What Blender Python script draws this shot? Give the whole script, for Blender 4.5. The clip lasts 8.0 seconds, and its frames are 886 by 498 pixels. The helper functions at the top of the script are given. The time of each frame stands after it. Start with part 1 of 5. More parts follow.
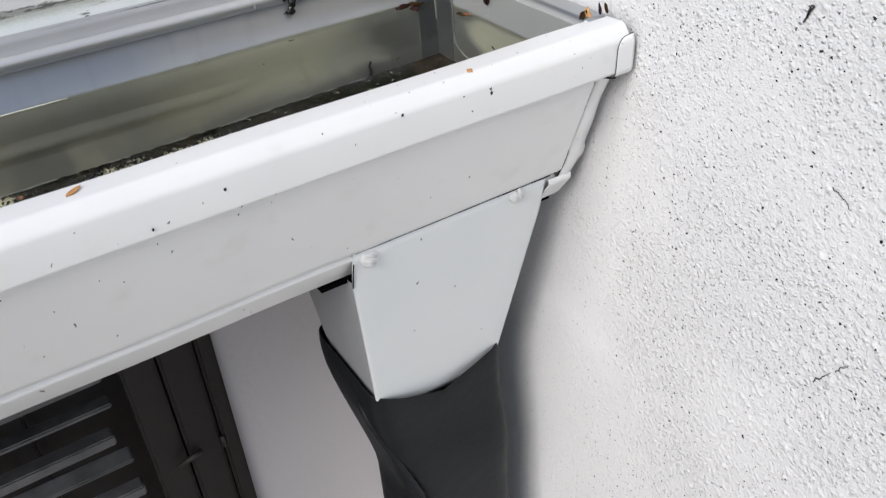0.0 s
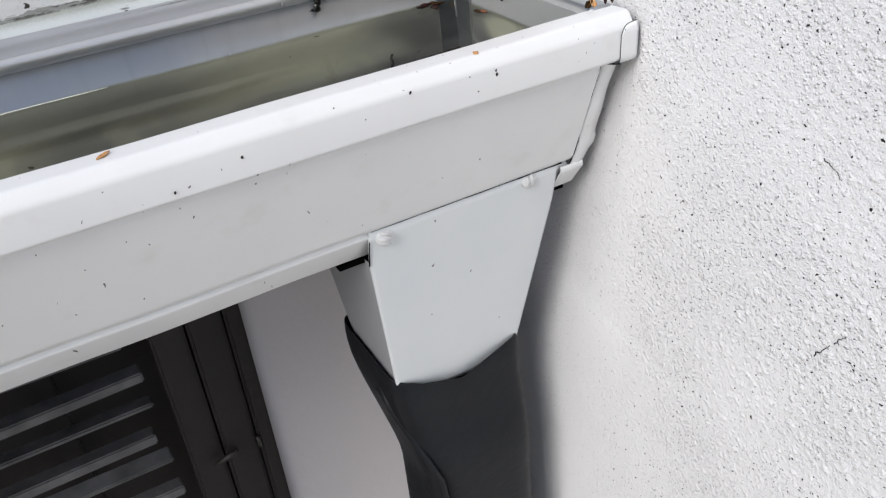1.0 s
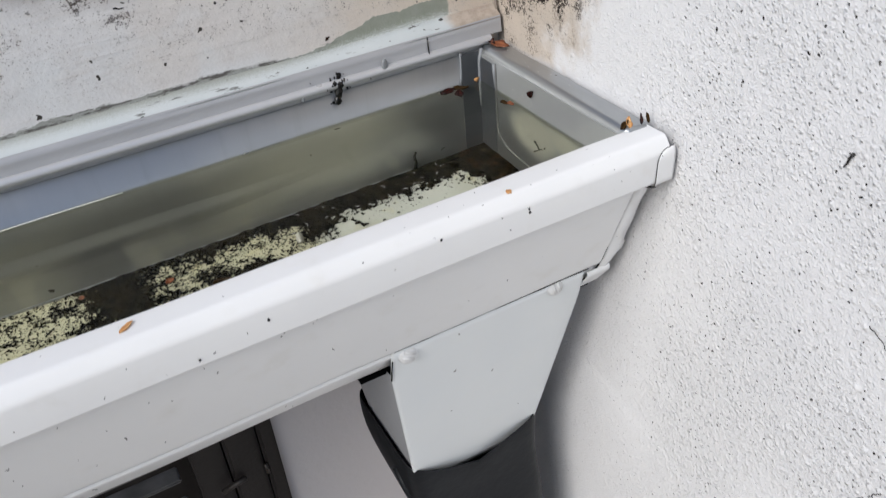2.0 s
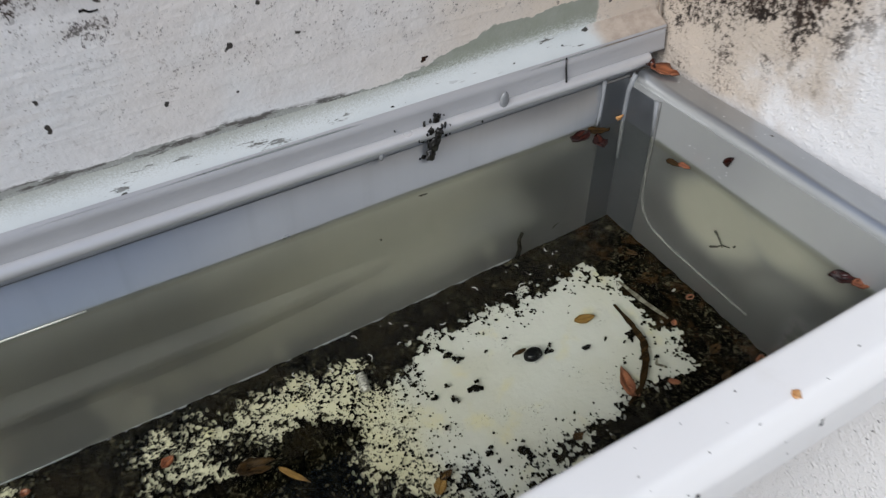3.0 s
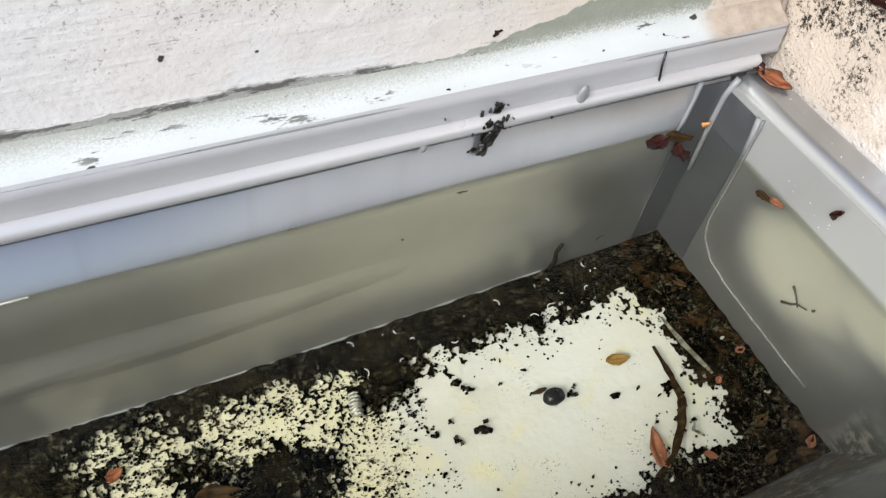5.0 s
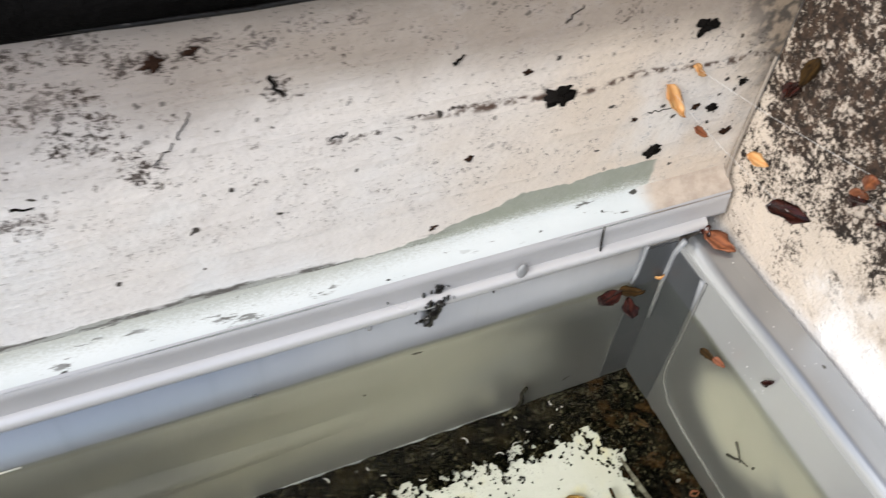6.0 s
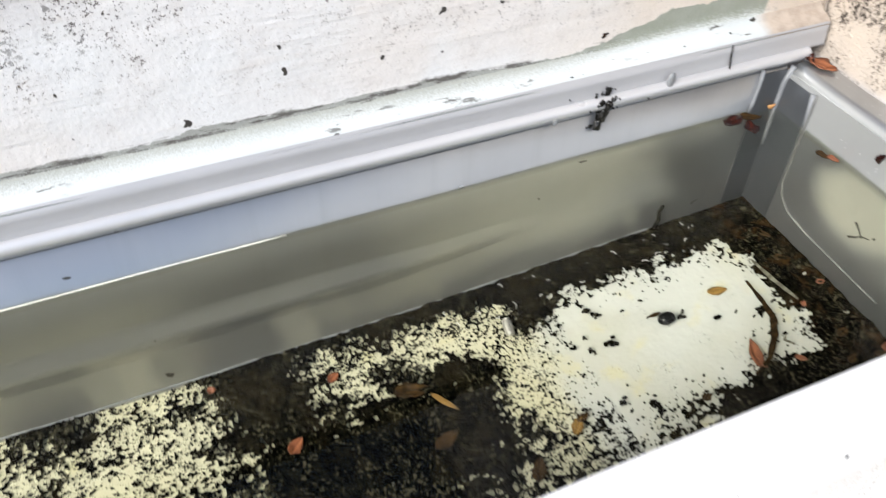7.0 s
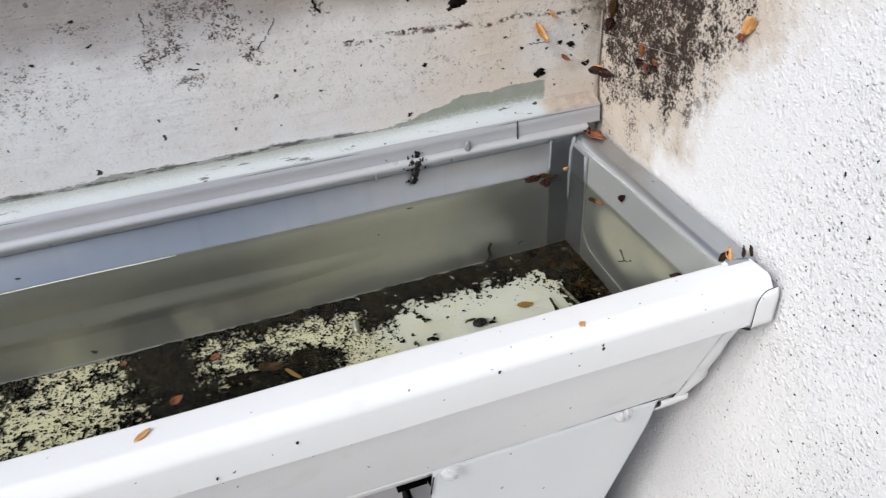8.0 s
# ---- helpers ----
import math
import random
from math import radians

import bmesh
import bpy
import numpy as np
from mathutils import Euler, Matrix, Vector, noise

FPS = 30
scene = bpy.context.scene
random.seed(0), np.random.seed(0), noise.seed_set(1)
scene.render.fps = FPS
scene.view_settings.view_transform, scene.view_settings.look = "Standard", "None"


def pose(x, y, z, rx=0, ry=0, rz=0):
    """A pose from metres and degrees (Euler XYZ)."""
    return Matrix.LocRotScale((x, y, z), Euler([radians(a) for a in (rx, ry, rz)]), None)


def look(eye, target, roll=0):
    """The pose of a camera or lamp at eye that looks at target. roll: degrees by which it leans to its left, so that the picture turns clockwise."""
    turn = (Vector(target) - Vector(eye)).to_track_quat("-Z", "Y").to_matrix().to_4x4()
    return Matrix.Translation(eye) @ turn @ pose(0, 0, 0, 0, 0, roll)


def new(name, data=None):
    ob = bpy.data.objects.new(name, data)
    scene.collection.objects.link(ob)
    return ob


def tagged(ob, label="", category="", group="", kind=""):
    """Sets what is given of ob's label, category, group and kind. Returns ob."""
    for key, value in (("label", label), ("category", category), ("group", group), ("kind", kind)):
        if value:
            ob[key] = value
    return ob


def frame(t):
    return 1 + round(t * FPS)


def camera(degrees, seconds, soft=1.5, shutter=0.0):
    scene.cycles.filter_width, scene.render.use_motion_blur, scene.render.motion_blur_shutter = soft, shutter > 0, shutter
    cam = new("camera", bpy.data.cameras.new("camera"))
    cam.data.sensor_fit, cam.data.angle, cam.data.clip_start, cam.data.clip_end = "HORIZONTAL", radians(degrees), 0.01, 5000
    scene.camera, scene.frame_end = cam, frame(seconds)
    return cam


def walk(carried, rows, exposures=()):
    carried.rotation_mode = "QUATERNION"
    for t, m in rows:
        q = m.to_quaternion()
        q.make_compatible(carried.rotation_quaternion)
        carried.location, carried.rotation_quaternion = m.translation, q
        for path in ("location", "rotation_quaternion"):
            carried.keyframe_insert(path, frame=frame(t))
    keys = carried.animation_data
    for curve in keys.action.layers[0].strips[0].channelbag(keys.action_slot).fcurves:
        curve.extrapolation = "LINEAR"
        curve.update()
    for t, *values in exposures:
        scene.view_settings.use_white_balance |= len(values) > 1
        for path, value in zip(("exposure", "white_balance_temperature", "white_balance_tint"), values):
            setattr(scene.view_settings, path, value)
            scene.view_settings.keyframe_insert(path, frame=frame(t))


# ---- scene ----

# Units in the tables below are centimetres; cm() turns them into metres.
# x runs along the gutter to the side wall (x = 0), y from the lip towards the fascia, z = 0 is the lip's top.
cam = camera(55.47, 8.0, soft=1.25, shutter=0.2)
PATH = [
    (0, (-0.2373, -0.2712, 0.1250), (-0.1543, -0.1302, 0.0099), -4.28),
    (0.2, (-0.2418, -0.2885, 0.1208), (-0.1595, -0.1451, 0.0084), -4.34),
    (0.5, (-0.2423, -0.3008, 0.1206), (-0.1630, -0.1535, 0.0109), -5.10),
    (1, (-0.2377, -0.3010, 0.1142), (-0.1621, -0.1507, 0.0061), -6.02),
    (1.2, (-0.2367, -0.2964, 0.1140), (-0.1621, -0.1455, 0.0060), -6.37),
    (2.3, (-0.2073, -0.2214, 0.1814), (-0.1361, -0.0797, 0.0595), -4.76),
    (2.5, (-0.1981, -0.1876, 0.1785), (-0.1258, -0.0487, 0.0541), -3.96),
    (2.7, (-0.1935, -0.1418, 0.1706), (-0.1194, -0.0079, 0.0418), -2.78),
    (3, (-0.2043, -0.0870, 0.1412), (-0.1235, 0.0399, 0.0093), 0.87),
    (3.2, (-0.2012, -0.0544, 0.1256), (-0.1138, 0.0647, -0.0092), 3.97),
    (3.5, (-0.1861, -0.0321, 0.1158), (-0.1034, 0.0842, -0.0243), 5.60),
    (3.7, (-0.1913, -0.0211, 0.1113), (-0.1014, 0.0865, -0.0314), 9.28),
    (4, (-0.1956, -0.0338, 0.1188), (-0.1126, 0.0752, -0.0269), 9.92),
    (4.2, (-0.2060, -0.0353, 0.1217), (-0.1220, 0.0714, -0.0251), 11.77),
    (5.3, (-0.1725, -0.0286, 0.1360), (-0.1012, 0.0800, -0.0161), 11.51),
    (5.5, (-0.1609, -0.0280, 0.1403), (-0.0958, 0.0824, -0.0132), 9.61),
    (5.7, (-0.1570, -0.0196, 0.1553), (-0.0884, 0.0891, 0.0021), 10.45),
    (5.9, (-0.1470, -0.0276, 0.1757), (-0.0883, 0.0893, 0.0244), 5.92),
    (6.2, (-0.1923, -0.0245, 0.1784), (-0.1273, 0.0913, 0.0289), 7.44),
    (6.3, (-0.2069, -0.0278, 0.1812), (-0.1430, 0.0902, 0.0330), 7.14),
    (6.5, (-0.2225, -0.0278, 0.1897), (-0.1562, 0.0908, 0.0429), 6.65),
    (6.8, (-0.2393, -0.0516, 0.1701), (-0.1705, 0.0710, 0.0278), 5.79),
    (7, (-0.2402, -0.0887, 0.1529), (-0.1749, 0.0402, 0.0146), 3.10),
    (7.2, (-0.2408, -0.1218, 0.1548), (-0.1686, 0.0109, 0.0237), 4.32),
    (7.4, (-0.2145, -0.1621, 0.1699), (-0.1480, -0.0222, 0.0434), 1.18),
    (7.5, (-0.2051, -0.1757, 0.1788), (-0.1389, -0.0353, 0.0527), 1.31),
    (7.7, (-0.1884, -0.1993, 0.1864), (-0.1260, -0.0528, 0.0654), -0.78),
    (8, (-0.1947, -0.2171, 0.1803), (-0.1384, -0.0621, 0.0671), -1.88),
]
# seconds, stops, kelvin, tint
EXPOSURES = [(0.0, -0.25, 6400, 10), (1.2, -0.28, 6380, 10), (2.5, -0.42, 6330, 10), (3.0, -0.45, 6250, 10), (3.5, -0.1, 6450, 10), (4.0, 0.28, 6500, 10), (5.5, 0.34, 6550, 10), (6.0, 0.24, 6600, 10), (6.5, 0.33, 6700, 10), (7.0, 0.5, 6500, 10), (7.5, 0.15, 6400, 10), (8.0, -0.13, 6400, 10)]
walk(cam, [(t, look(eye, target, roll)) for t, eye, target, roll in PATH], EXPOSURES)

# ---- light ----
SUN_ELEVATION, SUN_AZIMUTH = 40.0, 246.0   # azimuth: degrees from +y towards +x
world = bpy.data.worlds.new("sky")
scene.world = world
world.use_nodes = True
wn = world.node_tree.nodes
sky = wn.new("ShaderNodeTexSky")
sky.sky_type = "NISHITA"
sky.sun_disc = False
sky.sun_elevation, sky.sun_rotation = radians(SUN_ELEVATION), radians(SUN_AZIMUTH)
sky.dust_density, sky.air_density = 1.5, 1.0
wn["Background"].inputs["Strength"].default_value = 0.15
world.node_tree.links.new(sky.outputs[0], wn["Background"].inputs["Color"])
sun_data = bpy.data.lights.new("sun", "SUN")
sun_data.energy, sun_data.angle, sun_data.color = 3.0, radians(34), (1.0, 0.985, 0.965)
sun = new("sun", sun_data)
sa, se = radians(SUN_AZIMUTH), radians(SUN_ELEVATION)
sun.matrix_world = look((0, 0, 0), (-math.sin(sa) * math.cos(se), -math.cos(sa) * math.cos(se), -math.sin(se)))


# ---- node materials ----
class Nodes:
    """A short way to write node materials."""

    def __init__(self, name):
        self.mat = bpy.data.materials.new(name)
        self.mat.use_nodes = True
        self.tree = self.mat.node_tree
        self.bsdf = self.tree.nodes["Principled BSDF"]
        self.coord = self.tree.nodes.new("ShaderNodeTexCoord").outputs["Object"]
        sep = self.tree.nodes.new("ShaderNodeSeparateXYZ")
        self.tree.links.new(self.coord, sep.inputs[0])
        self.x, self.y, self.z = (self.math("MULTIPLY", o, 100.0) for o in sep.outputs)

    def put(self, socket, value):
        if isinstance(value, bpy.types.NodeSocket):
            self.tree.links.new(value, socket)
        elif isinstance(value, tuple):
            socket.default_value = (*value, 1.0)[:4] if len(socket.default_value) == 4 else value
        else:
            socket.default_value = value

    def math(self, op, a, b=0.0, clamp=False):
        n = self.tree.nodes.new("ShaderNodeMath")
        n.operation, n.use_clamp = op, clamp
        self.put(n.inputs[0], a), self.put(n.inputs[1], b)
        return n.outputs[0]

    def add(self, a, b): return self.math("ADD", a, b)
    def sub(self, a, b): return self.math("SUBTRACT", a, b)
    def mul(self, a, b): return self.math("MULTIPLY", a, b)
    def both(self, a, b): return self.math("MULTIPLY", a, b, True)
    def most(self, a, b): return self.math("MAXIMUM", a, b)

    def step(self, value, lo, hi):
        """0 below lo, 1 above hi (or the other way round where lo is the larger)."""
        n = self.tree.nodes.new("ShaderNodeMapRange")
        n.interpolation_type = "SMOOTHSTEP"
        flip = lo > hi
        self.put(n.inputs["Value"], value)
        self.put(n.inputs["From Min"], min(lo, hi)), self.put(n.inputs["From Max"], max(lo, hi))
        n.inputs["To Min"].default_value, n.inputs["To Max"].default_value = (1.0, 0.0) if flip else (0.0, 1.0)
        return n.outputs[0]

    def stretch(self, sx, sy, sz):
        n = self.tree.nodes.new("ShaderNodeMapping")
        self.tree.links.new(self.coord, n.inputs[0])
        n.inputs["Scale"].default_value = (sx, sy, sz)
        return n.outputs[0]

    def noise(self, scale, detail=3.0, rough=0.55, vector=None, distort=0.0):
        """Noise of about 1/scale metres' grain, 0 to 1."""
        n = self.tree.nodes.new("ShaderNodeTexNoise")
        self.put(n.inputs["Vector"], vector or self.coord)
        n.inputs["Scale"].default_value, n.inputs["Detail"].default_value = scale, detail
        n.inputs["Roughness"].default_value, n.inputs["Distortion"].default_value = rough, distort
        return n.outputs["Fac"]

    def flat(self, plane):
        """Two coordinates for marks that lie on a surface."""
        n = self.tree.nodes.new("ShaderNodeCombineXYZ")
        u, v = {"xz": (self.x, self.z), "yz": (self.y, self.z), "slope": (self.x, self.add(self.z, self.y)), "xy": (self.x, self.y)}[plane]
        self.put(n.inputs[0], self.mul(u, 0.01)), self.put(n.inputs[1], self.mul(v, 0.01))
        return n.outputs[0]

    def specks(self, scale, size, share, plane="slope"):
        """Scattered dots: 1 in the dot. share: of the cells that hold one."""
        vector = self.flat(plane)
        warp = self.tree.nodes.new("ShaderNodeTexNoise")
        self.put(warp.inputs["Vector"], vector or self.coord)
        warp.inputs["Scale"].default_value = scale * 3
        m = self.tree.nodes.new("ShaderNodeVectorMath")
        m.operation = "MULTIPLY_ADD"
        self.put(m.inputs[0], warp.outputs["Color"])
        m.inputs[1].default_value = (0.5 / scale,) * 3
        self.put(m.inputs[2], vector or self.coord)
        v = self.tree.nodes.new("ShaderNodeTexVoronoi")
        self.put(v.inputs["Vector"], m.outputs[0])
        v.inputs["Scale"].default_value = scale
        v.voronoi_dimensions = "2D"
        sep = self.tree.nodes.new("ShaderNodeSeparateColor")
        self.tree.links.new(v.outputs["Color"], sep.inputs[0])
        r = self.mul(self.math("POWER", sep.outputs[1], 2.0), size)
        dot = self.step(self.sub(v.outputs["Distance"], self.add(r, 0.035)), 0.01, -0.02)
        return self.both(dot, self.step(sep.outputs[0], 1.0 - share, 1.0 - share + 0.01))

    def pimples(self, scale, size=0.5):
        """Scattered round grains of uneven height, 0 to 1."""
        v = self.tree.nodes.new("ShaderNodeTexVoronoi")
        self.put(v.inputs["Vector"], self.coord)
        v.inputs["Scale"].default_value = scale
        sep = self.tree.nodes.new("ShaderNodeSeparateColor")
        self.tree.links.new(v.outputs["Color"], sep.inputs[0])
        return self.mul(self.step(v.outputs["Distance"], size, 0.0), self.math("POWER", sep.outputs[0], 3.0))

    def mix(self, fac, a, b):
        n = self.tree.nodes.new("ShaderNodeMix")
        n.data_type = "RGBA"
        self.put(n.inputs["Factor"], fac)
        self.put(n.inputs[6], a), self.put(n.inputs[7], b)
        return n.outputs[2]

    def bump(self, height, distance, strength=1.0, after=None):
        n = self.tree.nodes.new("ShaderNodeBump")
        n.inputs["Distance"].default_value, n.inputs["Strength"].default_value = distance, strength
        self.put(n.inputs["Height"], height)
        if after:
            self.put(n.inputs["Normal"], after)
        return n.outputs[0]

    def done(self, color, rough=0.5, metal=0.0, normal=None, specular=0.5, **more):
        b = self.bsdf.inputs
        self.put(b["Base Color"], color), self.put(b["Roughness"], rough), self.put(b["Metallic"], metal)
        self.put(b["Specular IOR Level"], specular)
        if normal:
            self.put(b["Normal"], normal)
        for key, value in more.items():
            self.put(b[key.replace("_", " ")], value)
        return self.mat


def white_enamel():
    n = Nodes("white_enamel")
    tone = n.mix(n.noise(25, 2), (0.80, 0.80, 0.79), (0.86, 0.86, 0.85))
    tone = n.mix(n.mul(n.step(n.noise(60, 4), 0.55, 0.8), 0.25), tone, (0.66, 0.63, 0.56))
    dots = n.most(n.specks(113, 0.02, 0.05), n.specks(250, 0.05, 0.04))
    tone = n.mix(dots, tone, (0.03, 0.028, 0.025))
    relief = n.bump(n.add(n.noise(18, 2), n.mul(n.noise(700, 2), 0.03)), 0.0012, 0.35)
    return n.done(tone, n.add(n.mul(n.noise(80, 3), 0.15), 0.28), 0.0, relief)


def white_metal():
    n = Nodes("white_outlet_paint")
    tone = n.mix(n.noise(20, 2), (0.74, 0.77, 0.78), (0.80, 0.82, 0.81))
    tone = n.mix(n.specks(90, 0.03, 0.05), tone, (0.12, 0.11, 0.1))
    return n.done(tone, n.add(n.mul(n.noise(90, 3), 0.15), 0.32), 0.0, n.bump(n.noise(22, 2), 0.001, 0.35))


def grey_trough():
    n = Nodes("grey_trough_paint")
    run = n.noise(1.0, 4, 0.6, n.stretch(120, 30, 6))
    tone = n.mix(n.noise(30, 3), (0.352, 0.368, 0.385), (0.43, 0.445, 0.455))
    tone = n.mix(n.mul(n.step(run, 0.45, 0.8), 0.22), tone, (0.22, 0.23, 0.22))
    # cream silt film below the water line, its broad soft patches painting reflections on the back and on the end cap
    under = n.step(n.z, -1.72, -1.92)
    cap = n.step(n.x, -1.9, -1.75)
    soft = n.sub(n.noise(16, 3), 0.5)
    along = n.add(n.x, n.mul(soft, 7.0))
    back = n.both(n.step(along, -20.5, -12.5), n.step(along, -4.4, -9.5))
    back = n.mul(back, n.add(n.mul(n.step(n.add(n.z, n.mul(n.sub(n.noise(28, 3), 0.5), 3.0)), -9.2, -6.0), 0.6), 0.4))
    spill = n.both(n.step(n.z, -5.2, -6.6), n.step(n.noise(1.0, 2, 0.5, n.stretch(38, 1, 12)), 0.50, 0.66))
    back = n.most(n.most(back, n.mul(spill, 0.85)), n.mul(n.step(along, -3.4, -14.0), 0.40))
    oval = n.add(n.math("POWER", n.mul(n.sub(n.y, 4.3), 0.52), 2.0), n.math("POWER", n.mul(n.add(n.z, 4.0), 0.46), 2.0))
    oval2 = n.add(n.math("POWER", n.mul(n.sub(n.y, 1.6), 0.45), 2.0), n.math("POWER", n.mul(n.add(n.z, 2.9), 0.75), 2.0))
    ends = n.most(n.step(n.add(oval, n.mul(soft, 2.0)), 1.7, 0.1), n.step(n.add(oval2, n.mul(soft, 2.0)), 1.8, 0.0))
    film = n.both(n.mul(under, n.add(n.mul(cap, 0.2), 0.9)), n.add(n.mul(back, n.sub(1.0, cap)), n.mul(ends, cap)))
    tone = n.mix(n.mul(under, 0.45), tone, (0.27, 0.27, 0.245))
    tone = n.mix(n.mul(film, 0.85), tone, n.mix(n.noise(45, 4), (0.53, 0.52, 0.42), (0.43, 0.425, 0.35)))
    level = n.add(n.z, n.mul(n.noise(80, 2), 0.3))
    tide = n.both(n.step(level, -1.95, -1.75), n.step(level, -1.45, -1.6))
    tone = n.mix(n.mul(tide, 0.5), tone, (0.33, 0.33, 0.27))
    # lighter tone on the cap above the water, painted for its bright reflection
    dry = n.both(n.both(cap, n.step(n.x, -1.5, -1.58)), n.step(n.z, -1.85, -1.55))
    tone = n.mix(n.mul(dry, 0.5), tone, (0.50, 0.50, 0.47))
    # mud washed up the slope of the front wall
    front = n.both(n.step(n.add(n.y, n.mul(n.sub(n.noise(60, 3), 0.5), 1.2)), 1.1, 0.5), n.step(n.add(n.z, n.mul(n.sub(n.noise(45, 4), 0.5), 4.0)), -5.2, -7.2))
    mud = n.mix(n.step(n.noise(260, 5, 0.7), 0.48, 0.62), (0.035, 0.033, 0.025), (0.24, 0.23, 0.19))
    mud = n.mix(n.step(n.noise(70, 4), 0.55, 0.68), mud, (0.085, 0.045, 0.022))
    tone = n.mix(n.mul(front, 0.9), tone, mud)
    tone = n.mix(n.specks(55, 0.05, 0.12), tone, (0.07, 0.065, 0.05))
    relief = n.bump(n.noise(14, 2, 0.5, n.stretch(1, 1, 1)), 0.002, 0.4)
    bare = n.sub(1.0, n.most(n.most(n.mul(film, 0.5), front), n.mul(dry, 0.45)))
    return n.done(tone, n.add(n.mul(n.noise(50, 3), 0.14), n.add(n.mul(n.most(film, front), 0.25), 0.23)), n.mul(bare, 0.75), relief)


def cream_floor():
    n = Nodes("cream_silted_sole")
    tone = n.mix(n.step(n.noise(35, 4), 0.35, 0.7), (0.54, 0.55, 0.51), (0.50, 0.50, 0.43))
    tone = n.mix(n.mul(n.step(n.noise(90, 5), 0.55, 0.75), 0.5), tone, (0.60, 0.54, 0.26))
    left = n.step(n.add(n.x, n.mul(n.sub(n.noise(60, 3), 0.5), 3.0)), -12.0, -13.4)
    tone = n.mix(n.mul(left, 0.55), tone, (0.60, 0.55, 0.30))
    grit = n.step(n.add(n.noise(1000, 4, 0.7), n.mul(n.sub(n.noise(170, 3), 0.5), 0.5)), 0.575, 0.615)
    tone = n.mix(n.both(grit, left), tone, (0.010, 0.010, 0.006))
    crumbs = n.both(n.step(n.noise(1500, 4, 0.75), 0.60, 0.64), n.step(n.noise(80, 3), 0.50, 0.66))
    tone = n.mix(crumbs, tone, (0.02, 0.02, 0.012))
    return n.done(tone, 0.7, 0.0, n.bump(n.noise(400, 3), 0.0006, 0.5))


def sludge_black():
    n = Nodes("black_algae_sludge")
    tone = n.mix(n.step(n.noise(420, 5, 0.7), 0.45, 0.7), (0.0012, 0.0013, 0.001), (0.011, 0.010, 0.006))
    tone = n.mix(n.mul(n.step(n.add(n.noise(750, 4, 0.75), n.mul(n.sub(n.noise(120, 3), 0.5), 0.35)), 0.56, 0.64), 0.9), tone, (0.085, 0.078, 0.048))
    silt = n.step(n.noise(70, 5, 0.7), 0.50, 0.64)
    tone = n.mix(n.mul(silt, 0.35), tone, n.mix(n.noise(380, 4, 0.7), (0.008, 0.006, 0.003), (0.040, 0.030, 0.014)))
    rust = n.both(n.step(n.x, -4.8, -2.4), n.step(n.noise(110, 6, 0.75), 0.50, 0.62))
    tone = n.mix(n.mul(rust, 0.9), tone, n.mix(n.noise(300, 4, 0.7), (0.010, 0.006, 0.003), (0.062, 0.033, 0.013)))
    return n.done(tone, 0.95, 0.0, n.bump(n.noise(700, 4), 0.0012, 1.0), 0.0)


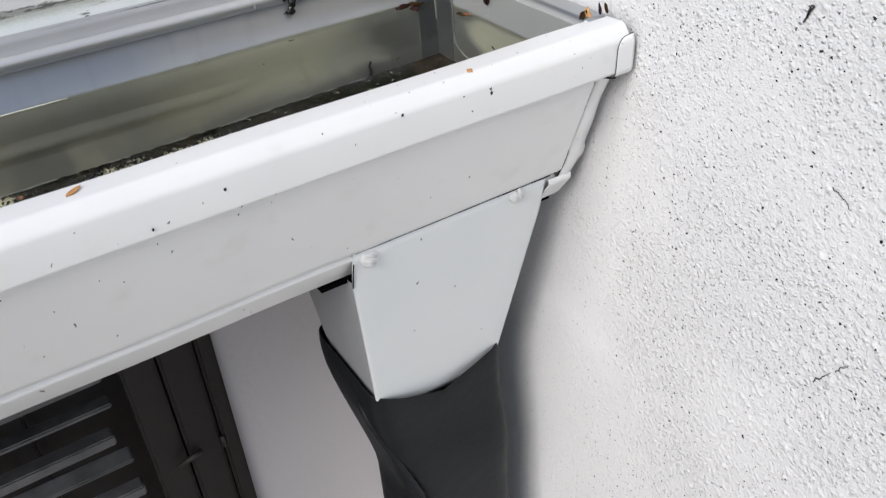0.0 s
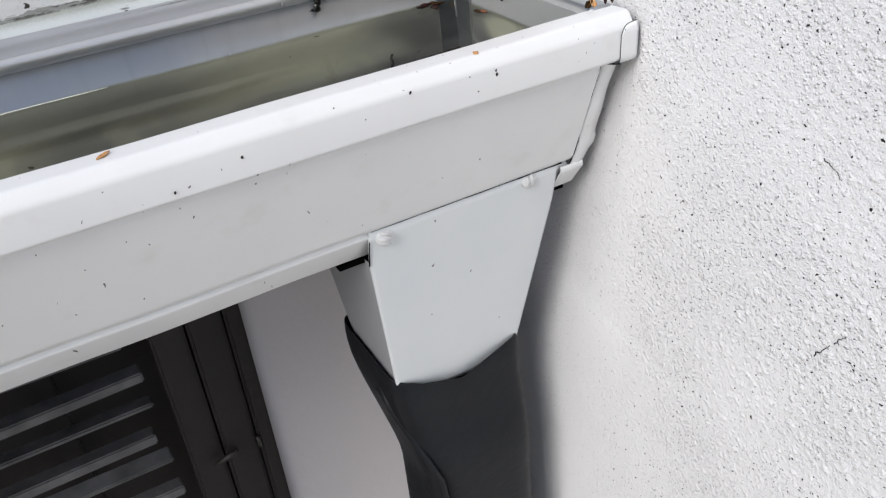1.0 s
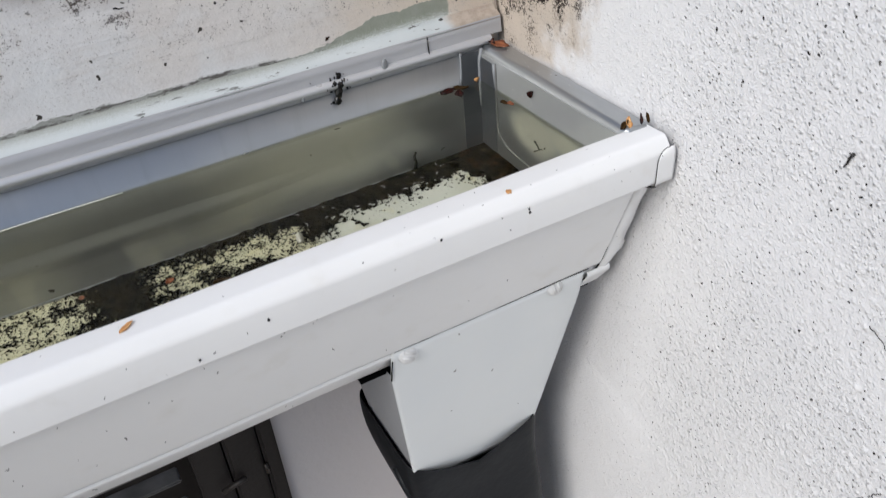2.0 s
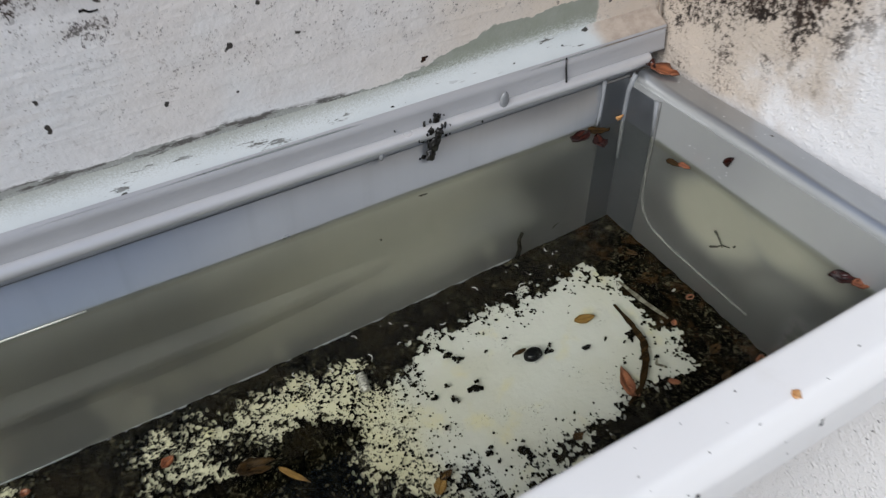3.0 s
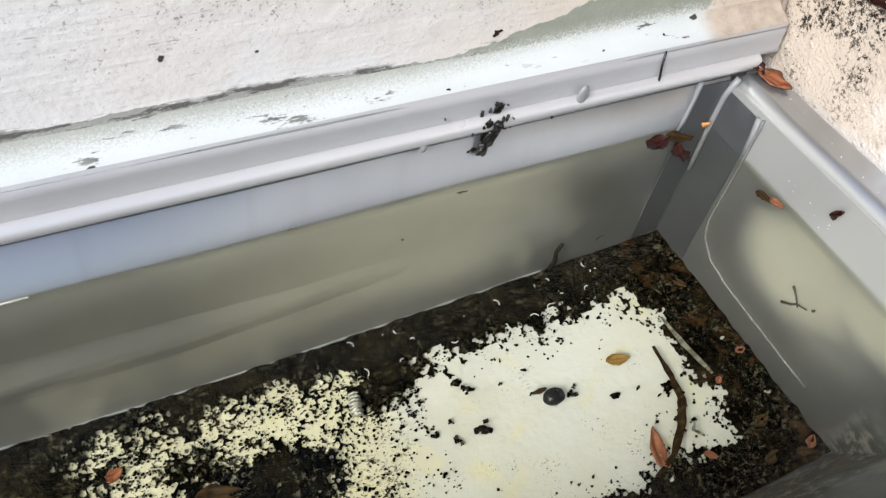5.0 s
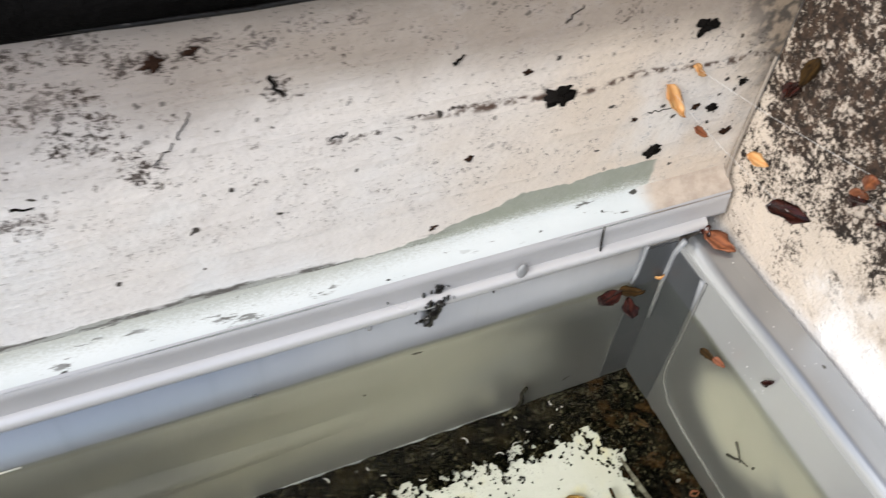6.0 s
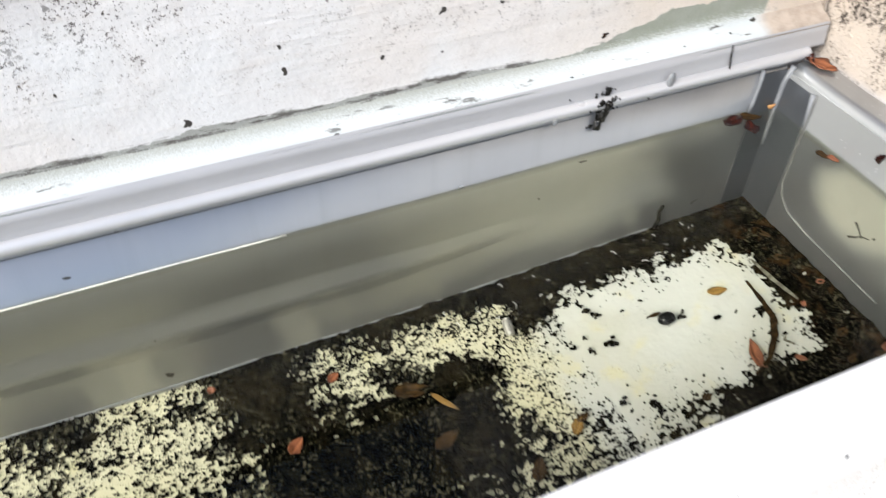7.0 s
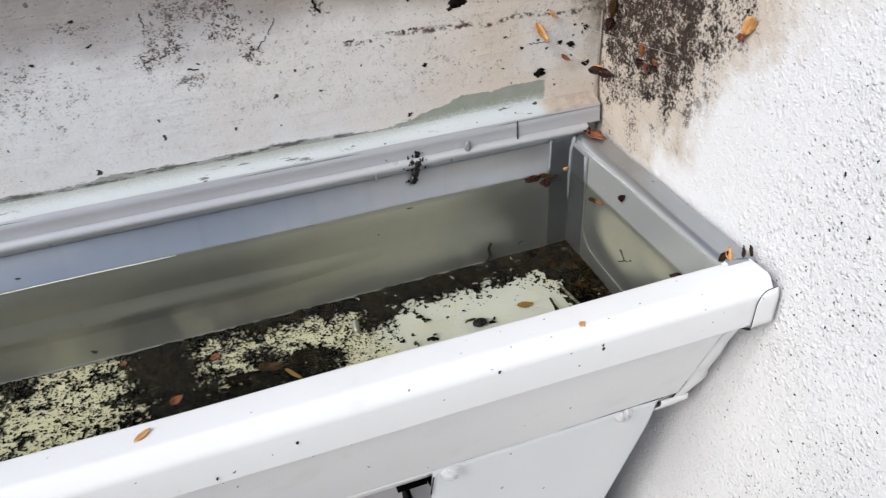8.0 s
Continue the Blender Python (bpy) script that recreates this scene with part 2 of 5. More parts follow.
def stucco():
    n = Nodes("white_render_stucco")
    tone = n.mix(n.noise(9, 3), (0.74, 0.736, 0.734), (0.79, 0.786, 0.784))
    tone = n.mix(n.mul(n.step(n.noise(160, 4), 0.55, 0.8), 0.22), tone, (0.58, 0.55, 0.52))
    far = n.step(n.y, 1.0, -6.0)
    dots = n.most(n.both(n.specks(200, 0.085, 0.34, "yz"), n.add(far, 0.2)), n.both(n.specks(360, 0.13, 0.40, "yz"), n.both(far, n.step(n.noise(16, 3), 0.38, 0.52))))
    tone = n.mix(dots, tone, (0.022, 0.02, 0.018))
    # brown mould in the corner over the end of the gutter
    reach = n.add(n.mul(n.sub(n.y, 3.8), 0.80), n.mul(n.sub(n.z, 0.6), 0.61))
    reach = n.add(reach, n.mul(n.sub(n.noise(45, 5, 0.65), 0.5), 7.0))
    above = n.step(n.z, -0.5, 0.1)
    beige = n.both(n.step(reach, -0.6, 2.2), above)
    tone = n.mix(n.mul(beige, 0.85), tone, n.mix(n.noise(130, 4), (0.60, 0.50, 0.39), (0.46, 0.39, 0.32)))
    pepper = n.step(n.add(n.noise(800, 5, 0.75), n.mul(n.sub(n.noise(90, 4), 0.5), 0.6)), 0.57, 0.63)
    tone = n.mix(n.mul(n.both(pepper, n.step(reach, 1.0, 3.2)), n.mul(above, 0.8)), tone, (0.06, 0.045, 0.035))
    centre = n.add(n.math("POWER", n.mul(n.sub(n.y, 7.0), 0.17), 2.0), n.math("POWER", n.mul(n.sub(n.z, 7.6), 0.17), 2.0))
    near = n.step(n.add(centre, n.mul(n.sub(n.noise(60, 4), 0.5), 2.2)), 1.5, 0.0)
    grains = n.step(n.add(n.add(n.noise(620, 6, 0.8), n.mul(n.sub(n.noise(140, 4), 0.5), 0.5)), n.mul(near, 0.17)), 0.57, 0.64)
    tone = n.mix(n.both(n.both(grains, beige), n.step(near, 0.02, 0.35)), tone, (0.022, 0.017, 0.014))
    tone = n.mix(n.both(n.mul(n.step(near, 0.5, 1.0), 0.2), above), tone, n.mix(n.step(n.noise(420, 5, 0.7), 0.4, 0.65), (0.03, 0.022, 0.017), (0.27, 0.16, 0.10)))
    rough = n.step(n.noise(14, 2), 0.3, 0.6)
    fine = n.bump(n.noise(1300, 3), 0.0006, 0.7)
    return n.done(tone, 0.88, 0.0, n.bump(n.mul(n.add(n.mul(n.noise(480, 4, 0.65), 0.55), n.add(n.mul(n.pimples(330, 0.55), 0.30), n.mul(n.pimples(700, 0.6), 0.35))), n.mul(n.add(n.mul(rough, 0.5), 0.5), n.add(n.mul(far, 0.65), 0.35))), 0.0021, 1.0, fine), 0.2)


# centres and radii of the dirt patches on the fascia
SMUTS = ((-14.95, 8.5, 0.9, 0.3), (-16.4, 9.0, 1.2, 0.4), (-17.8, 8.2, 1.3, 0.8), (-16.7, 8.1, 1.1, 0.5), (-18.6, 7.06, 0.9, 0.9), (-19.3, 6.5, 0.7, 0.5), (-18.0, 5.3, 0.6, 0.4), (-16.4, 7.2, 0.8, 0.6), (-15.5, 6.1, 0.6, 0.6),
         (-12.7, 7.4, 0.5, 0.4), (-21.6, 8.0, 0.6, 0.2), (-9.2, 6.0, 1.6, 0.07), (-11.2, 5.8, 0.8, 0.1), (-13.8, 8.6, 1.2, 0.3))


def fascia_paint():
    n = Nodes("old_white_fascia_paint")
    tone = n.mix(n.step(n.noise(14, 3), 0.35, 0.65), (0.72, 0.69, 0.665), (0.73, 0.728, 0.73))
    brush = n.noise(1.0, 4, 0.6, n.stretch(14, 40, 260))
    tone = n.mix(n.mul(n.step(brush, 0.5, 0.75), 0.3), tone, (0.60, 0.56, 0.52))
    warm = n.step(n.add(n.x, n.mul(n.sub(n.noise(40, 3), 0.5), 6.0)), -13.0, -4.0)
    tone = n.mix(n.mul(warm, 0.7), tone, n.mix(n.noise(90, 3), (0.72, 0.60, 0.46), (0.62, 0.50, 0.38)))
    # brown-grey band under the roof edge, with a grey patch towards the left
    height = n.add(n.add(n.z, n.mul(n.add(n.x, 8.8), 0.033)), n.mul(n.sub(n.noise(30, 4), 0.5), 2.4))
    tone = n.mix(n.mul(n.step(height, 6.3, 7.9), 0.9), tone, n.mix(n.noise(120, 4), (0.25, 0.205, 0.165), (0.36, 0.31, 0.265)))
    upper_grey = n.both(n.step(n.add(height, n.mul(n.sub(n.noise(18, 3), 0.5), 3.0)), 5.2, 7.0), n.step(n.x, -11.5, -18.0))
    tone = n.mix(n.mul(upper_grey, 0.6), tone, (0.33, 0.315, 0.32))
    high = n.step(n.add(n.z, n.mul(n.sub(n.noise(24, 4), 0.5), 6.0)), 3.6, 6.6)
    patch = n.mul(n.both(n.step(n.noise(26, 4, 0.6), 0.50, 0.68), n.add(high, 0.15)), 0.6)
    for px, pz, rx, rz in SMUTS:
        ring = n.add(n.math("POWER", n.mul(n.sub(n.x, px), 1 / rx), 2.0), n.math("POWER", n.mul(n.sub(n.z, pz), 1 / rz), 2.0))
        patch = n.most(patch, n.step(n.add(ring, n.mul(n.sub(n.noise(110, 5, 0.7), 0.5), 4.0)), 1.5, 0.0))
    cluster = n.both(n.step(n.z, 2.6, 4.0), patch)
    mid = n.sub(n.noise(190, 4, 0.7), 0.5)
    fine = n.add(n.noise(1250, 5, 0.75), n.add(n.mul(mid, 0.5), n.mul(cluster, 0.115)))
    grime = n.both(n.step(fine, 0.62, 0.655), n.most(n.mul(n.step(height, 1.5, 4.0), 0.8), n.step(cluster, 0.02, 0.15)))
    dash = n.step(n.add(n.noise(1.0, 4, 0.7, n.stretch(330, 1, 900), 1.5), n.mul(cluster, 0.05)), 0.665, 0.69)
    tone = n.mix(n.mul(n.both(cluster, n.step(mid, -0.1, 0.15)), 0.22), tone, (0.34, 0.27, 0.24))
    tone = n.mix(n.most(grime, n.both(dash, n.most(cluster, n.mul(high, 0.5)))), tone, n.mix(n.noise(60, 2), (0.014, 0.012, 0.011), (0.06, 0.038, 0.028)))
    blot = n.step(n.noise(95, 6, 0.75), 0.48, 0.72)
    tone = n.mix(n.mul(blot, 0.32), tone, (0.50, 0.46, 0.44))
    pale = n.step(n.noise(18, 4, 0.6), 0.52, 0.68)
    tone = n.mix(n.mul(n.both(pale, n.step(n.z, 7.2, 4.5)), 0.5), tone, (0.74, 0.765, 0.78))
    fleck = n.step(n.add(n.noise(1100, 4, 0.8), n.mul(n.sub(n.noise(60, 4), 0.5), 0.3)), 0.62, 0.67)
    tone = n.mix(n.mul(fleck, 0.55), tone, (0.24, 0.20, 0.18))
    scratch = n.step(n.noise(1.0, 4, 0.7, n.stretch(45, 1, 520)), 0.66, 0.70)
    tone = n.mix(n.mul(n.both(scratch, n.step(n.noise(20, 2), 0.45, 0.6)), 0.6), tone, (0.16, 0.14, 0.13))
    seam = n.step(n.math("ABSOLUTE", n.sub(n.z, n.add(n.mul(n.x, -0.03), n.add(n.mul(n.noise(60, 4), 0.8), 5.25)))), 0.16, 0.02)
    tone = n.mix(n.both(n.both(seam, n.step(n.x, -11.5, -8)), n.step(n.noise(300, 5, 0.7), 0.44, 0.56)), tone, (0.09, 0.055, 0.04))
    dots = n.most(n.specks(110, 0.10, 0.12, "xz"), n.both(n.specks(230, 0.16, 0.25, "xz"), n.most(n.mul(high, 0.7), n.step(n.x, -6.5, -3.0))))
    tone = n.mix(dots, tone, (0.045, 0.04, 0.035))
    corner = n.step(n.add(n.x, n.add(n.mul(n.sub(n.noise(45, 4), 0.5), 4.0), n.mul(n.sub(n.z, 6.5), 0.45))), -2.4, 0.3)
    tone = n.mix(n.mul(corner, 0.9), tone, n.mix(n.step(n.noise(260, 4), 0.45, 0.6), (0.06, 0.05, 0.04), (0.33, 0.26, 0.19)))
    # sage-green old coat above the flashing, and white overspray at its foot
    wave = n.add(n.mul(n.sub(n.noise(70, 5, 0.65), 0.5), 0.7), n.mul(n.sub(n.noise(1.0, 3, 0.5, n.stretch(25, 1, 300)), 0.5), 0.35))
    rise = n.add(n.mul(n.step(n.x, -10.5, -6.3), 0.85), n.mul(n.step(n.x, -6.0, -4.0), 0.10))
    top = n.add(n.add(rise, n.add(n.mul(n.step(n.x, -11.0, -15.0), 0.14), 1.86)), wave)
    green = n.both(n.step(n.sub(top, n.z), 0.0, 0.03), n.step(n.add(n.x, n.mul(wave, 0.4)), -2.75, -2.9))
    tone = n.mix(green, tone, n.mix(n.noise(160, 4), n.mix(n.step(n.x, -13, -8), (0.30, 0.308, 0.298), (0.25, 0.28, 0.21)), (0.37, 0.38, 0.345)))
    smear = n.both(n.step(n.math("ABSOLUTE", n.sub(n.z, n.sub(top, 0.12))), 0.26, 0.03), n.step(n.noise(1.0, 4, 0.7, n.stretch(70, 1, 480)), 0.50, 0.56))
    tone = n.mix(n.mul(n.both(smear, n.step(n.x, -8.0, -11.0)), 0.85), tone, (0.07, 0.06, 0.055))
    spray = n.add(n.add(n.z, n.mul(n.sub(n.noise(2300, 4, 0.8), 0.5), 1.6)), n.mul(n.step(n.x, -11, -5), -0.28))
    tone = n.mix(n.both(n.step(spray, 1.85, 1.25), n.step(n.x, -1.9, -3.4)), tone, (0.80, 0.84, 0.83))
    relief = n.bump(n.add(n.mul(n.noise(140, 4), 0.6), n.mul(brush, 0.5)), 0.0012, 0.6, n.bump(n.noise(700, 3), 0.0004, 0.4))
    return n.done(tone, 0.62, 0.0, relief, 0.35)


def flashing_white():
    n = Nodes("white_flashing_coat")
    tone = n.mix(n.noise(60, 4), (0.52, 0.565, 0.57), (0.60, 0.63, 0.635))
    edge = n.add(n.z, n.add(n.mul(n.sub(n.noise(2300, 4, 0.8), 0.5), 0.8), n.mul(n.step(n.x, -12, -5), -0.2)))
    tone = n.mix(n.both(n.step(edge, 1.42, 1.78), n.step(n.x, -2.6, -3.4)), tone, n.mix(n.noise(160, 3), (0.29, 0.305, 0.275), (0.38, 0.395, 0.36)))
    tone = n.mix(n.step(n.add(n.x, n.mul(n.noise(70, 4), 2.0)), -2.4, -1.5), tone, n.mix(n.step(n.noise(150, 5, 0.7), 0.35, 0.65), (0.50, 0.43, 0.36), (0.38, 0.31, 0.255)))
    marks = n.step(n.noise(1.0, 4, 0.7, n.stretch(90, 300, 500)), 0.60, 0.66)
    tone = n.mix(n.both(marks, n.step(n.noise(30, 2), 0.45, 0.6)), tone, (0.10, 0.10, 0.09))
    tone = n.mix(n.specks(100, 0.10, 0.12), tone, (0.05, 0.05, 0.045))
    return n.done(tone, 0.45, 0.0, n.bump(n.noise(160, 3), 0.0006, 0.5))


def plain(name, a, b, scale=60.0, rough=0.6, metal=0.0, relief=0.0006, grain=300.0, specular=0.5):
    n = Nodes(name)
    return n.done(n.mix(n.noise(scale, 4), a, b), n.add(n.mul(n.noise(scale * 2, 3), 0.2), rough - 0.1), metal, n.bump(n.noise(grain, 3), relief, 0.6), specular)


def leaf_skin(name, a, b, rough=0.45, gloss=0.5):
    n = Nodes(name)
    info = n.tree.nodes.new("ShaderNodeObjectInfo")
    vein = n.noise(1.0, 3, 0.6, n.stretch(120, 900, 300))
    tone = n.mix(n.step(vein, 0.4, 0.65), a, b)
    tone = n.mix(n.mul(n.step(n.noise(350, 3), 0.5, 0.7), 0.5), tone, tuple(c * 0.35 for c in a))
    tone = n.mix(n.mul(info.outputs["Random"], 0.3), tone, tuple(c * 0.5 for c in b))
    return n.done(tone, rough, 0.0, n.bump(vein, 0.0004, 0.6), gloss)


def water_skin():
    m = bpy.data.materials.new("still_murky_water")
    m.use_nodes = True
    t = m.node_tree
    t.nodes.remove(t.nodes["Principled BSDF"])
    bend, gloss, mix = t.nodes.new("ShaderNodeBsdfRefraction"), t.nodes.new("ShaderNodeBsdfGlossy"), t.nodes.new("ShaderNodeMixShader")
    bend.inputs["IOR"].default_value, bend.inputs["Roughness"].default_value = 1.333, 0.0
    bend.inputs["Color"].default_value = (0.92, 0.93, 0.87, 1)
    gloss.inputs["Roughness"].default_value = 0.02
    fresnel, half = t.nodes.new("ShaderNodeFresnel"), t.nodes.new("ShaderNodeMath")
    fresnel.inputs["IOR"].default_value = 1.333
    half.operation = "MULTIPLY"
    half.inputs[1].default_value = 0.6
    t.links.new(fresnel.outputs[0], half.inputs[0])
    t.links.new(half.outputs[0], mix.inputs[0])
    t.links.new(bend.outputs[0], mix.inputs[1])
    t.links.new(gloss.outputs[0], mix.inputs[2])
    t.links.new(mix.outputs[0], t.nodes["Material Output"].inputs[0])
    return m


def roof_felt():
    n = Nodes("black_roof_felt")
    worn = n.step(n.add(n.y, n.mul(n.sub(n.noise(55, 5, 0.65), 0.5), 1.0)), 9.95, 10.25)
    tone = n.mix(worn, n.mix(n.noise(70, 4), (0.0012, 0.0012, 0.0013), (0.004, 0.0038, 0.0036)), n.mix(n.noise(110, 5, 0.7), (0.003, 0.0029, 0.0028), (0.009, 0.0085, 0.008)))
    tone = n.mix(n.both(n.specks(120, 0.06, 0.05, "xy"), worn), tone, (0.22, 0.21, 0.20))
    return n.done(tone, n.add(n.mul(n.noise(60, 4), 0.3), 0.6), 0.0, n.bump(n.noise(260, 5, 0.7), 0.002, 0.8, n.bump(n.noise(45, 3), 0.006, 0.7)), 0.04)


FLANGE = plain('flange_metal_shaded', (0.40, 0.405, 0.42), (0.46, 0.465, 0.48), 40, 0.45, 0.3, 0.0003, 90)
CAP_METAL = plain('dark_cap_metal', (0.135, 0.145, 0.16), (0.19, 0.20, 0.21), 60, 0.33, 0.7, 0.0004, 60)
BEAD = plain('bead_metal_sky_lit', (0.54, 0.545, 0.56), (0.62, 0.625, 0.64), 30, 0.32, 0.35, 0.0003, 90)
WHITE, OUTLET_WHITE, GREY, CREAM, SLUDGE = white_enamel(), white_metal(), grey_trough(), cream_floor(), sludge_black()
STUCCO, FASCIA, FLASHING, WATER = stucco(), fascia_paint(), flashing_white(), water_skin()
PIPE = plain("charcoal_pipe", (0.010, 0.011, 0.0125), (0.018, 0.0195, 0.022), 40, 0.42, 0, 0.0008, 90, 0.16)
GAP_SHADE = plain("black_gap_shade", (0.002, 0.002, 0.002), (0.004, 0.004, 0.004), 60, 0.9, 0, 0.0004, 200, 0.0)
BLACK_ROOF = plain("black_roof_edge", (0.0015, 0.0015, 0.0016), (0.0065, 0.0062, 0.006), 90, 0.40, 0, 0.004, 160, 0.25)
SHINGLE = plain("grey_mineral_shingle", (0.010, 0.010, 0.011), (0.20, 0.20, 0.215), 420, 0.85, 0, 0.003, 140)
DOOR = plain("dark_brown_door", (0.012, 0.0095, 0.009), (0.020, 0.0165, 0.015), 30, 0.5)
DOOR_METAL = plain("dull_hinge_metal", (0.045, 0.04, 0.038), (0.07, 0.065, 0.06), 90, 0.5, 0.5)
SLAT = plain("grey_mirrored_slat", (0.012, 0.012, 0.013), (0.34, 0.335, 0.33), 28, 0.6)
HOUSE = plain("smooth_white_house_wall", (0.60, 0.575, 0.575), (0.68, 0.655, 0.655), 5, 0.8, 0, 0.001, 120)
GROUND = plain("grey_paving_ground", (0.19, 0.16, 0.13), (0.26, 0.225, 0.19), 6, 0.9, 0, 0.003, 60)
SEALANT = plain("pale_grey_sealant", (0.19, 0.2, 0.21), (0.30, 0.31, 0.32), 120, 0.42)
SCREW_WHITE = plain("white_screw_paint", (0.66, 0.66, 0.65), (0.78, 0.78, 0.77), 200, 0.35)
SHAVING_GLINT = plain("bright_shaving_and_glint", (0.7, 0.7, 0.68), (0.85, 0.85, 0.83), 200, 0.3)
STEEL = plain("worn_steel", (0.45, 0.44, 0.40), (0.65, 0.63, 0.58), 200, 0.35, 0.6)
TAR = plain("black_tar", (0.004, 0.0035, 0.003), (0.011, 0.010, 0.009), 200, 0.2, 0, 0.0003, 300)
SOOT = plain("matte_black_mould", (0.003, 0.003, 0.0025), (0.012, 0.010, 0.009), 300, 0.9, 0, 0.001, 400, 0.05)
PEBBLE = plain("dark_pebble", (0.003, 0.0035, 0.0035), (0.008, 0.009, 0.009), 200, 0.25, 0, 0.0003, 300, 0.25)
MOULD = plain("brown_black_mould", (0.010, 0.007, 0.005), (0.045, 0.022, 0.014), 500, 0.9, 0, 0.002, 500, 0.05)
TWIG = plain("dark_twig", (0.008, 0.008, 0.006), (0.025, 0.023, 0.016), 200, 0.8, 0, 0.0006, 300, 0.03)
THREAD = plain("pale_web_thread", (0.55, 0.54, 0.52), (0.7, 0.7, 0.68), 200, 0.5)
AMBER = leaf_skin("amber_bud_scale", (0.58, 0.25, 0.07), (0.78, 0.46, 0.20))
RUSSET = leaf_skin("russet_bud_scale", (0.15, 0.042, 0.015), (0.34, 0.12, 0.05))
MAROON = leaf_skin("maroon_bud_scale", (0.011, 0.003, 0.0025), (0.045, 0.010, 0.006), 0.18, 0.4)
BROWN = leaf_skin("brown_sodden_leaf", (0.022, 0.013, 0.005), (0.065, 0.034, 0.010), 0.6, 0.1)
FIBRE = leaf_skin("pale_plant_fibre", (0.10, 0.09, 0.065), (0.30, 0.29, 0.23), 0.8, 0.1)
STRIP = leaf_skin("dark_olive_leaf", (0.012, 0.008, 0.003), (0.055, 0.030, 0.010), 0.7, 0.05)
OLIVE = leaf_skin("yellow_sodden_leaf", (0.20, 0.11, 0.025), (0.34, 0.20, 0.055), 0.5, 0.2)


# ---- mesh helpers ----
def cm(*p):
    return Vector(p) * 0.01


def link_mesh(name, bm, material, parent=None, label="", smooth=True):
    mesh = bpy.data.meshes.new(name)
    bmesh.ops.recalc_face_normals(bm, faces=bm.faces[:])
    bm.to_mesh(mesh)
    bm.free()
    mesh.materials.append(material)
    if smooth:
        mesh.shade_smooth()
    ob = new(name, mesh)
    if parent:
        ob.parent = parent
    if label:
        tagged(ob, label)
    return ob


def part(name, bm, material, parent, label="", smooth=True):
    return link_mesh(name, bm, material, parent, label, smooth)


def hub(name, label, category, group="", kind=""):
    return tagged(new(name), label, category, group, kind)


def ribbon(bm, profile, xs, thick, wobble=0.0, seed=0.0):
    """A sheet with the given (y, z) profile along x, of real thickness; all in centimetres."""
    xs = [xs[0], xs[0] + 0.02] + list(xs[1:-1]) + [xs[-1] - 0.02, xs[-1]]
    pts = [Vector((0, y, z)) for y, z in profile]
    normals = []
    for i, p in enumerate(pts):
        a, b = pts[max(i - 1, 0)], pts[min(i + 1, len(pts) - 1)]
        d = (b - a).normalized()
        normals.append(Vector((0, -d.z, d.y)))
    def grid(offset):
        out = []
        for x in xs:
            row = []
            for p, q in zip(pts, normals):
                w = wobble * noise.noise((x * 0.16 + seed, p.y * 0.1, p.z * 0.1))
                row.append(bm.verts.new(cm(x, p.y + q.y * (offset + w), p.z + q.z * (offset + w))))
            out.append(row)
        return out
    a, b = grid(thick / 2), grid(-thick / 2)
    nx, ny = len(xs), len(pts)
    for i in range(nx - 1):
        for j in range(ny - 1):
            bm.faces.new((a[i][j], a[i + 1][j], a[i + 1][j + 1], a[i][j + 1]))
            bm.faces.new((b[i][j], b[i][j + 1], b[i + 1][j + 1], b[i + 1][j]))
        for j in (0, ny - 1):
            bm.faces.new((a[i][j], a[i + 1][j], b[i + 1][j], b[i][j]))
    for i in (0, nx - 1):
        for j in range(ny - 1):
            bm.faces.new((a[i][j], a[i][j + 1], b[i][j + 1], b[i][j]))
    return bm


def rounded(points, radius, steps=5):
    """A polyline with its inner corners rounded."""
    out = [points[0]]
    for a, p, b in zip(points, points[1:], points[2:]):
        a, p, b = Vector(a), Vector(p), Vector(b)
        r = min(radius, (a - p).length * 0.45, (b - p).length * 0.45)
        s, e = p + (a - p).normalized() * r, p + (b - p).normalized() * r
        for k in range(steps + 1):
            t = k / steps
            q = s * (1 - t) ** 2 + p * 2 * t * (1 - t) + e * t * t
            out.append(tuple(q))
    out.append(points[-1])
    return out


def spaced(a, b, step):
    count = max(1, round((b - a) / step))
    return [a + (b - a) * i / count for i in range(count + 1)]


def box(bm, lo, hi, bevel=0.0):
    made = bmesh.ops.create_cube(bm, size=1.0)["verts"]
    lo, hi = cm(*lo), cm(*hi)
    for v in made:
        v.co = Vector((lo[k] + (v.co[k] + 0.5) * (hi[k] - lo[k]) for k in range(3)))
    if bevel:
        edges = list({e for v in made for e in v.link_edges})
        bmesh.ops.bevel(bm, geom=edges, offset=bevel * 0.01, segments=2, affect="EDGES")
    return bm


def tube(bm, points, radius, sides=8, taper=1.0):
    """A tube along points, in centimetres."""
    pts = [Vector(p) for p in points]
    rings = []
    for i, p in enumerate(pts):
        d = (pts[min(i + 1, len(pts) - 1)] - pts[max(i - 1, 0)]).normalized()
        u = d.orthogonal().normalized() if i == 0 else (rings_u - d * rings_u.dot(d)).normalized()
        rings_u = u
        v = d.cross(u)
        r = radius * (1 + (taper - 1) * i / (len(pts) - 1))
        rings.append([bm.verts.new((p + (u * math.cos(a) + v * math.sin(a)) * r) * 0.01) for a in (2 * math.pi * k / sides for k in range(sides))])
    for a, b in zip(rings, rings[1:]):
        for k in range(sides):
            bm.faces.new((a[k], a[(k + 1) % sides], b[(k + 1) % sides], b[k]))
    bm.faces.new(rings[0]), bm.faces.new(rings[-1])
    return bm


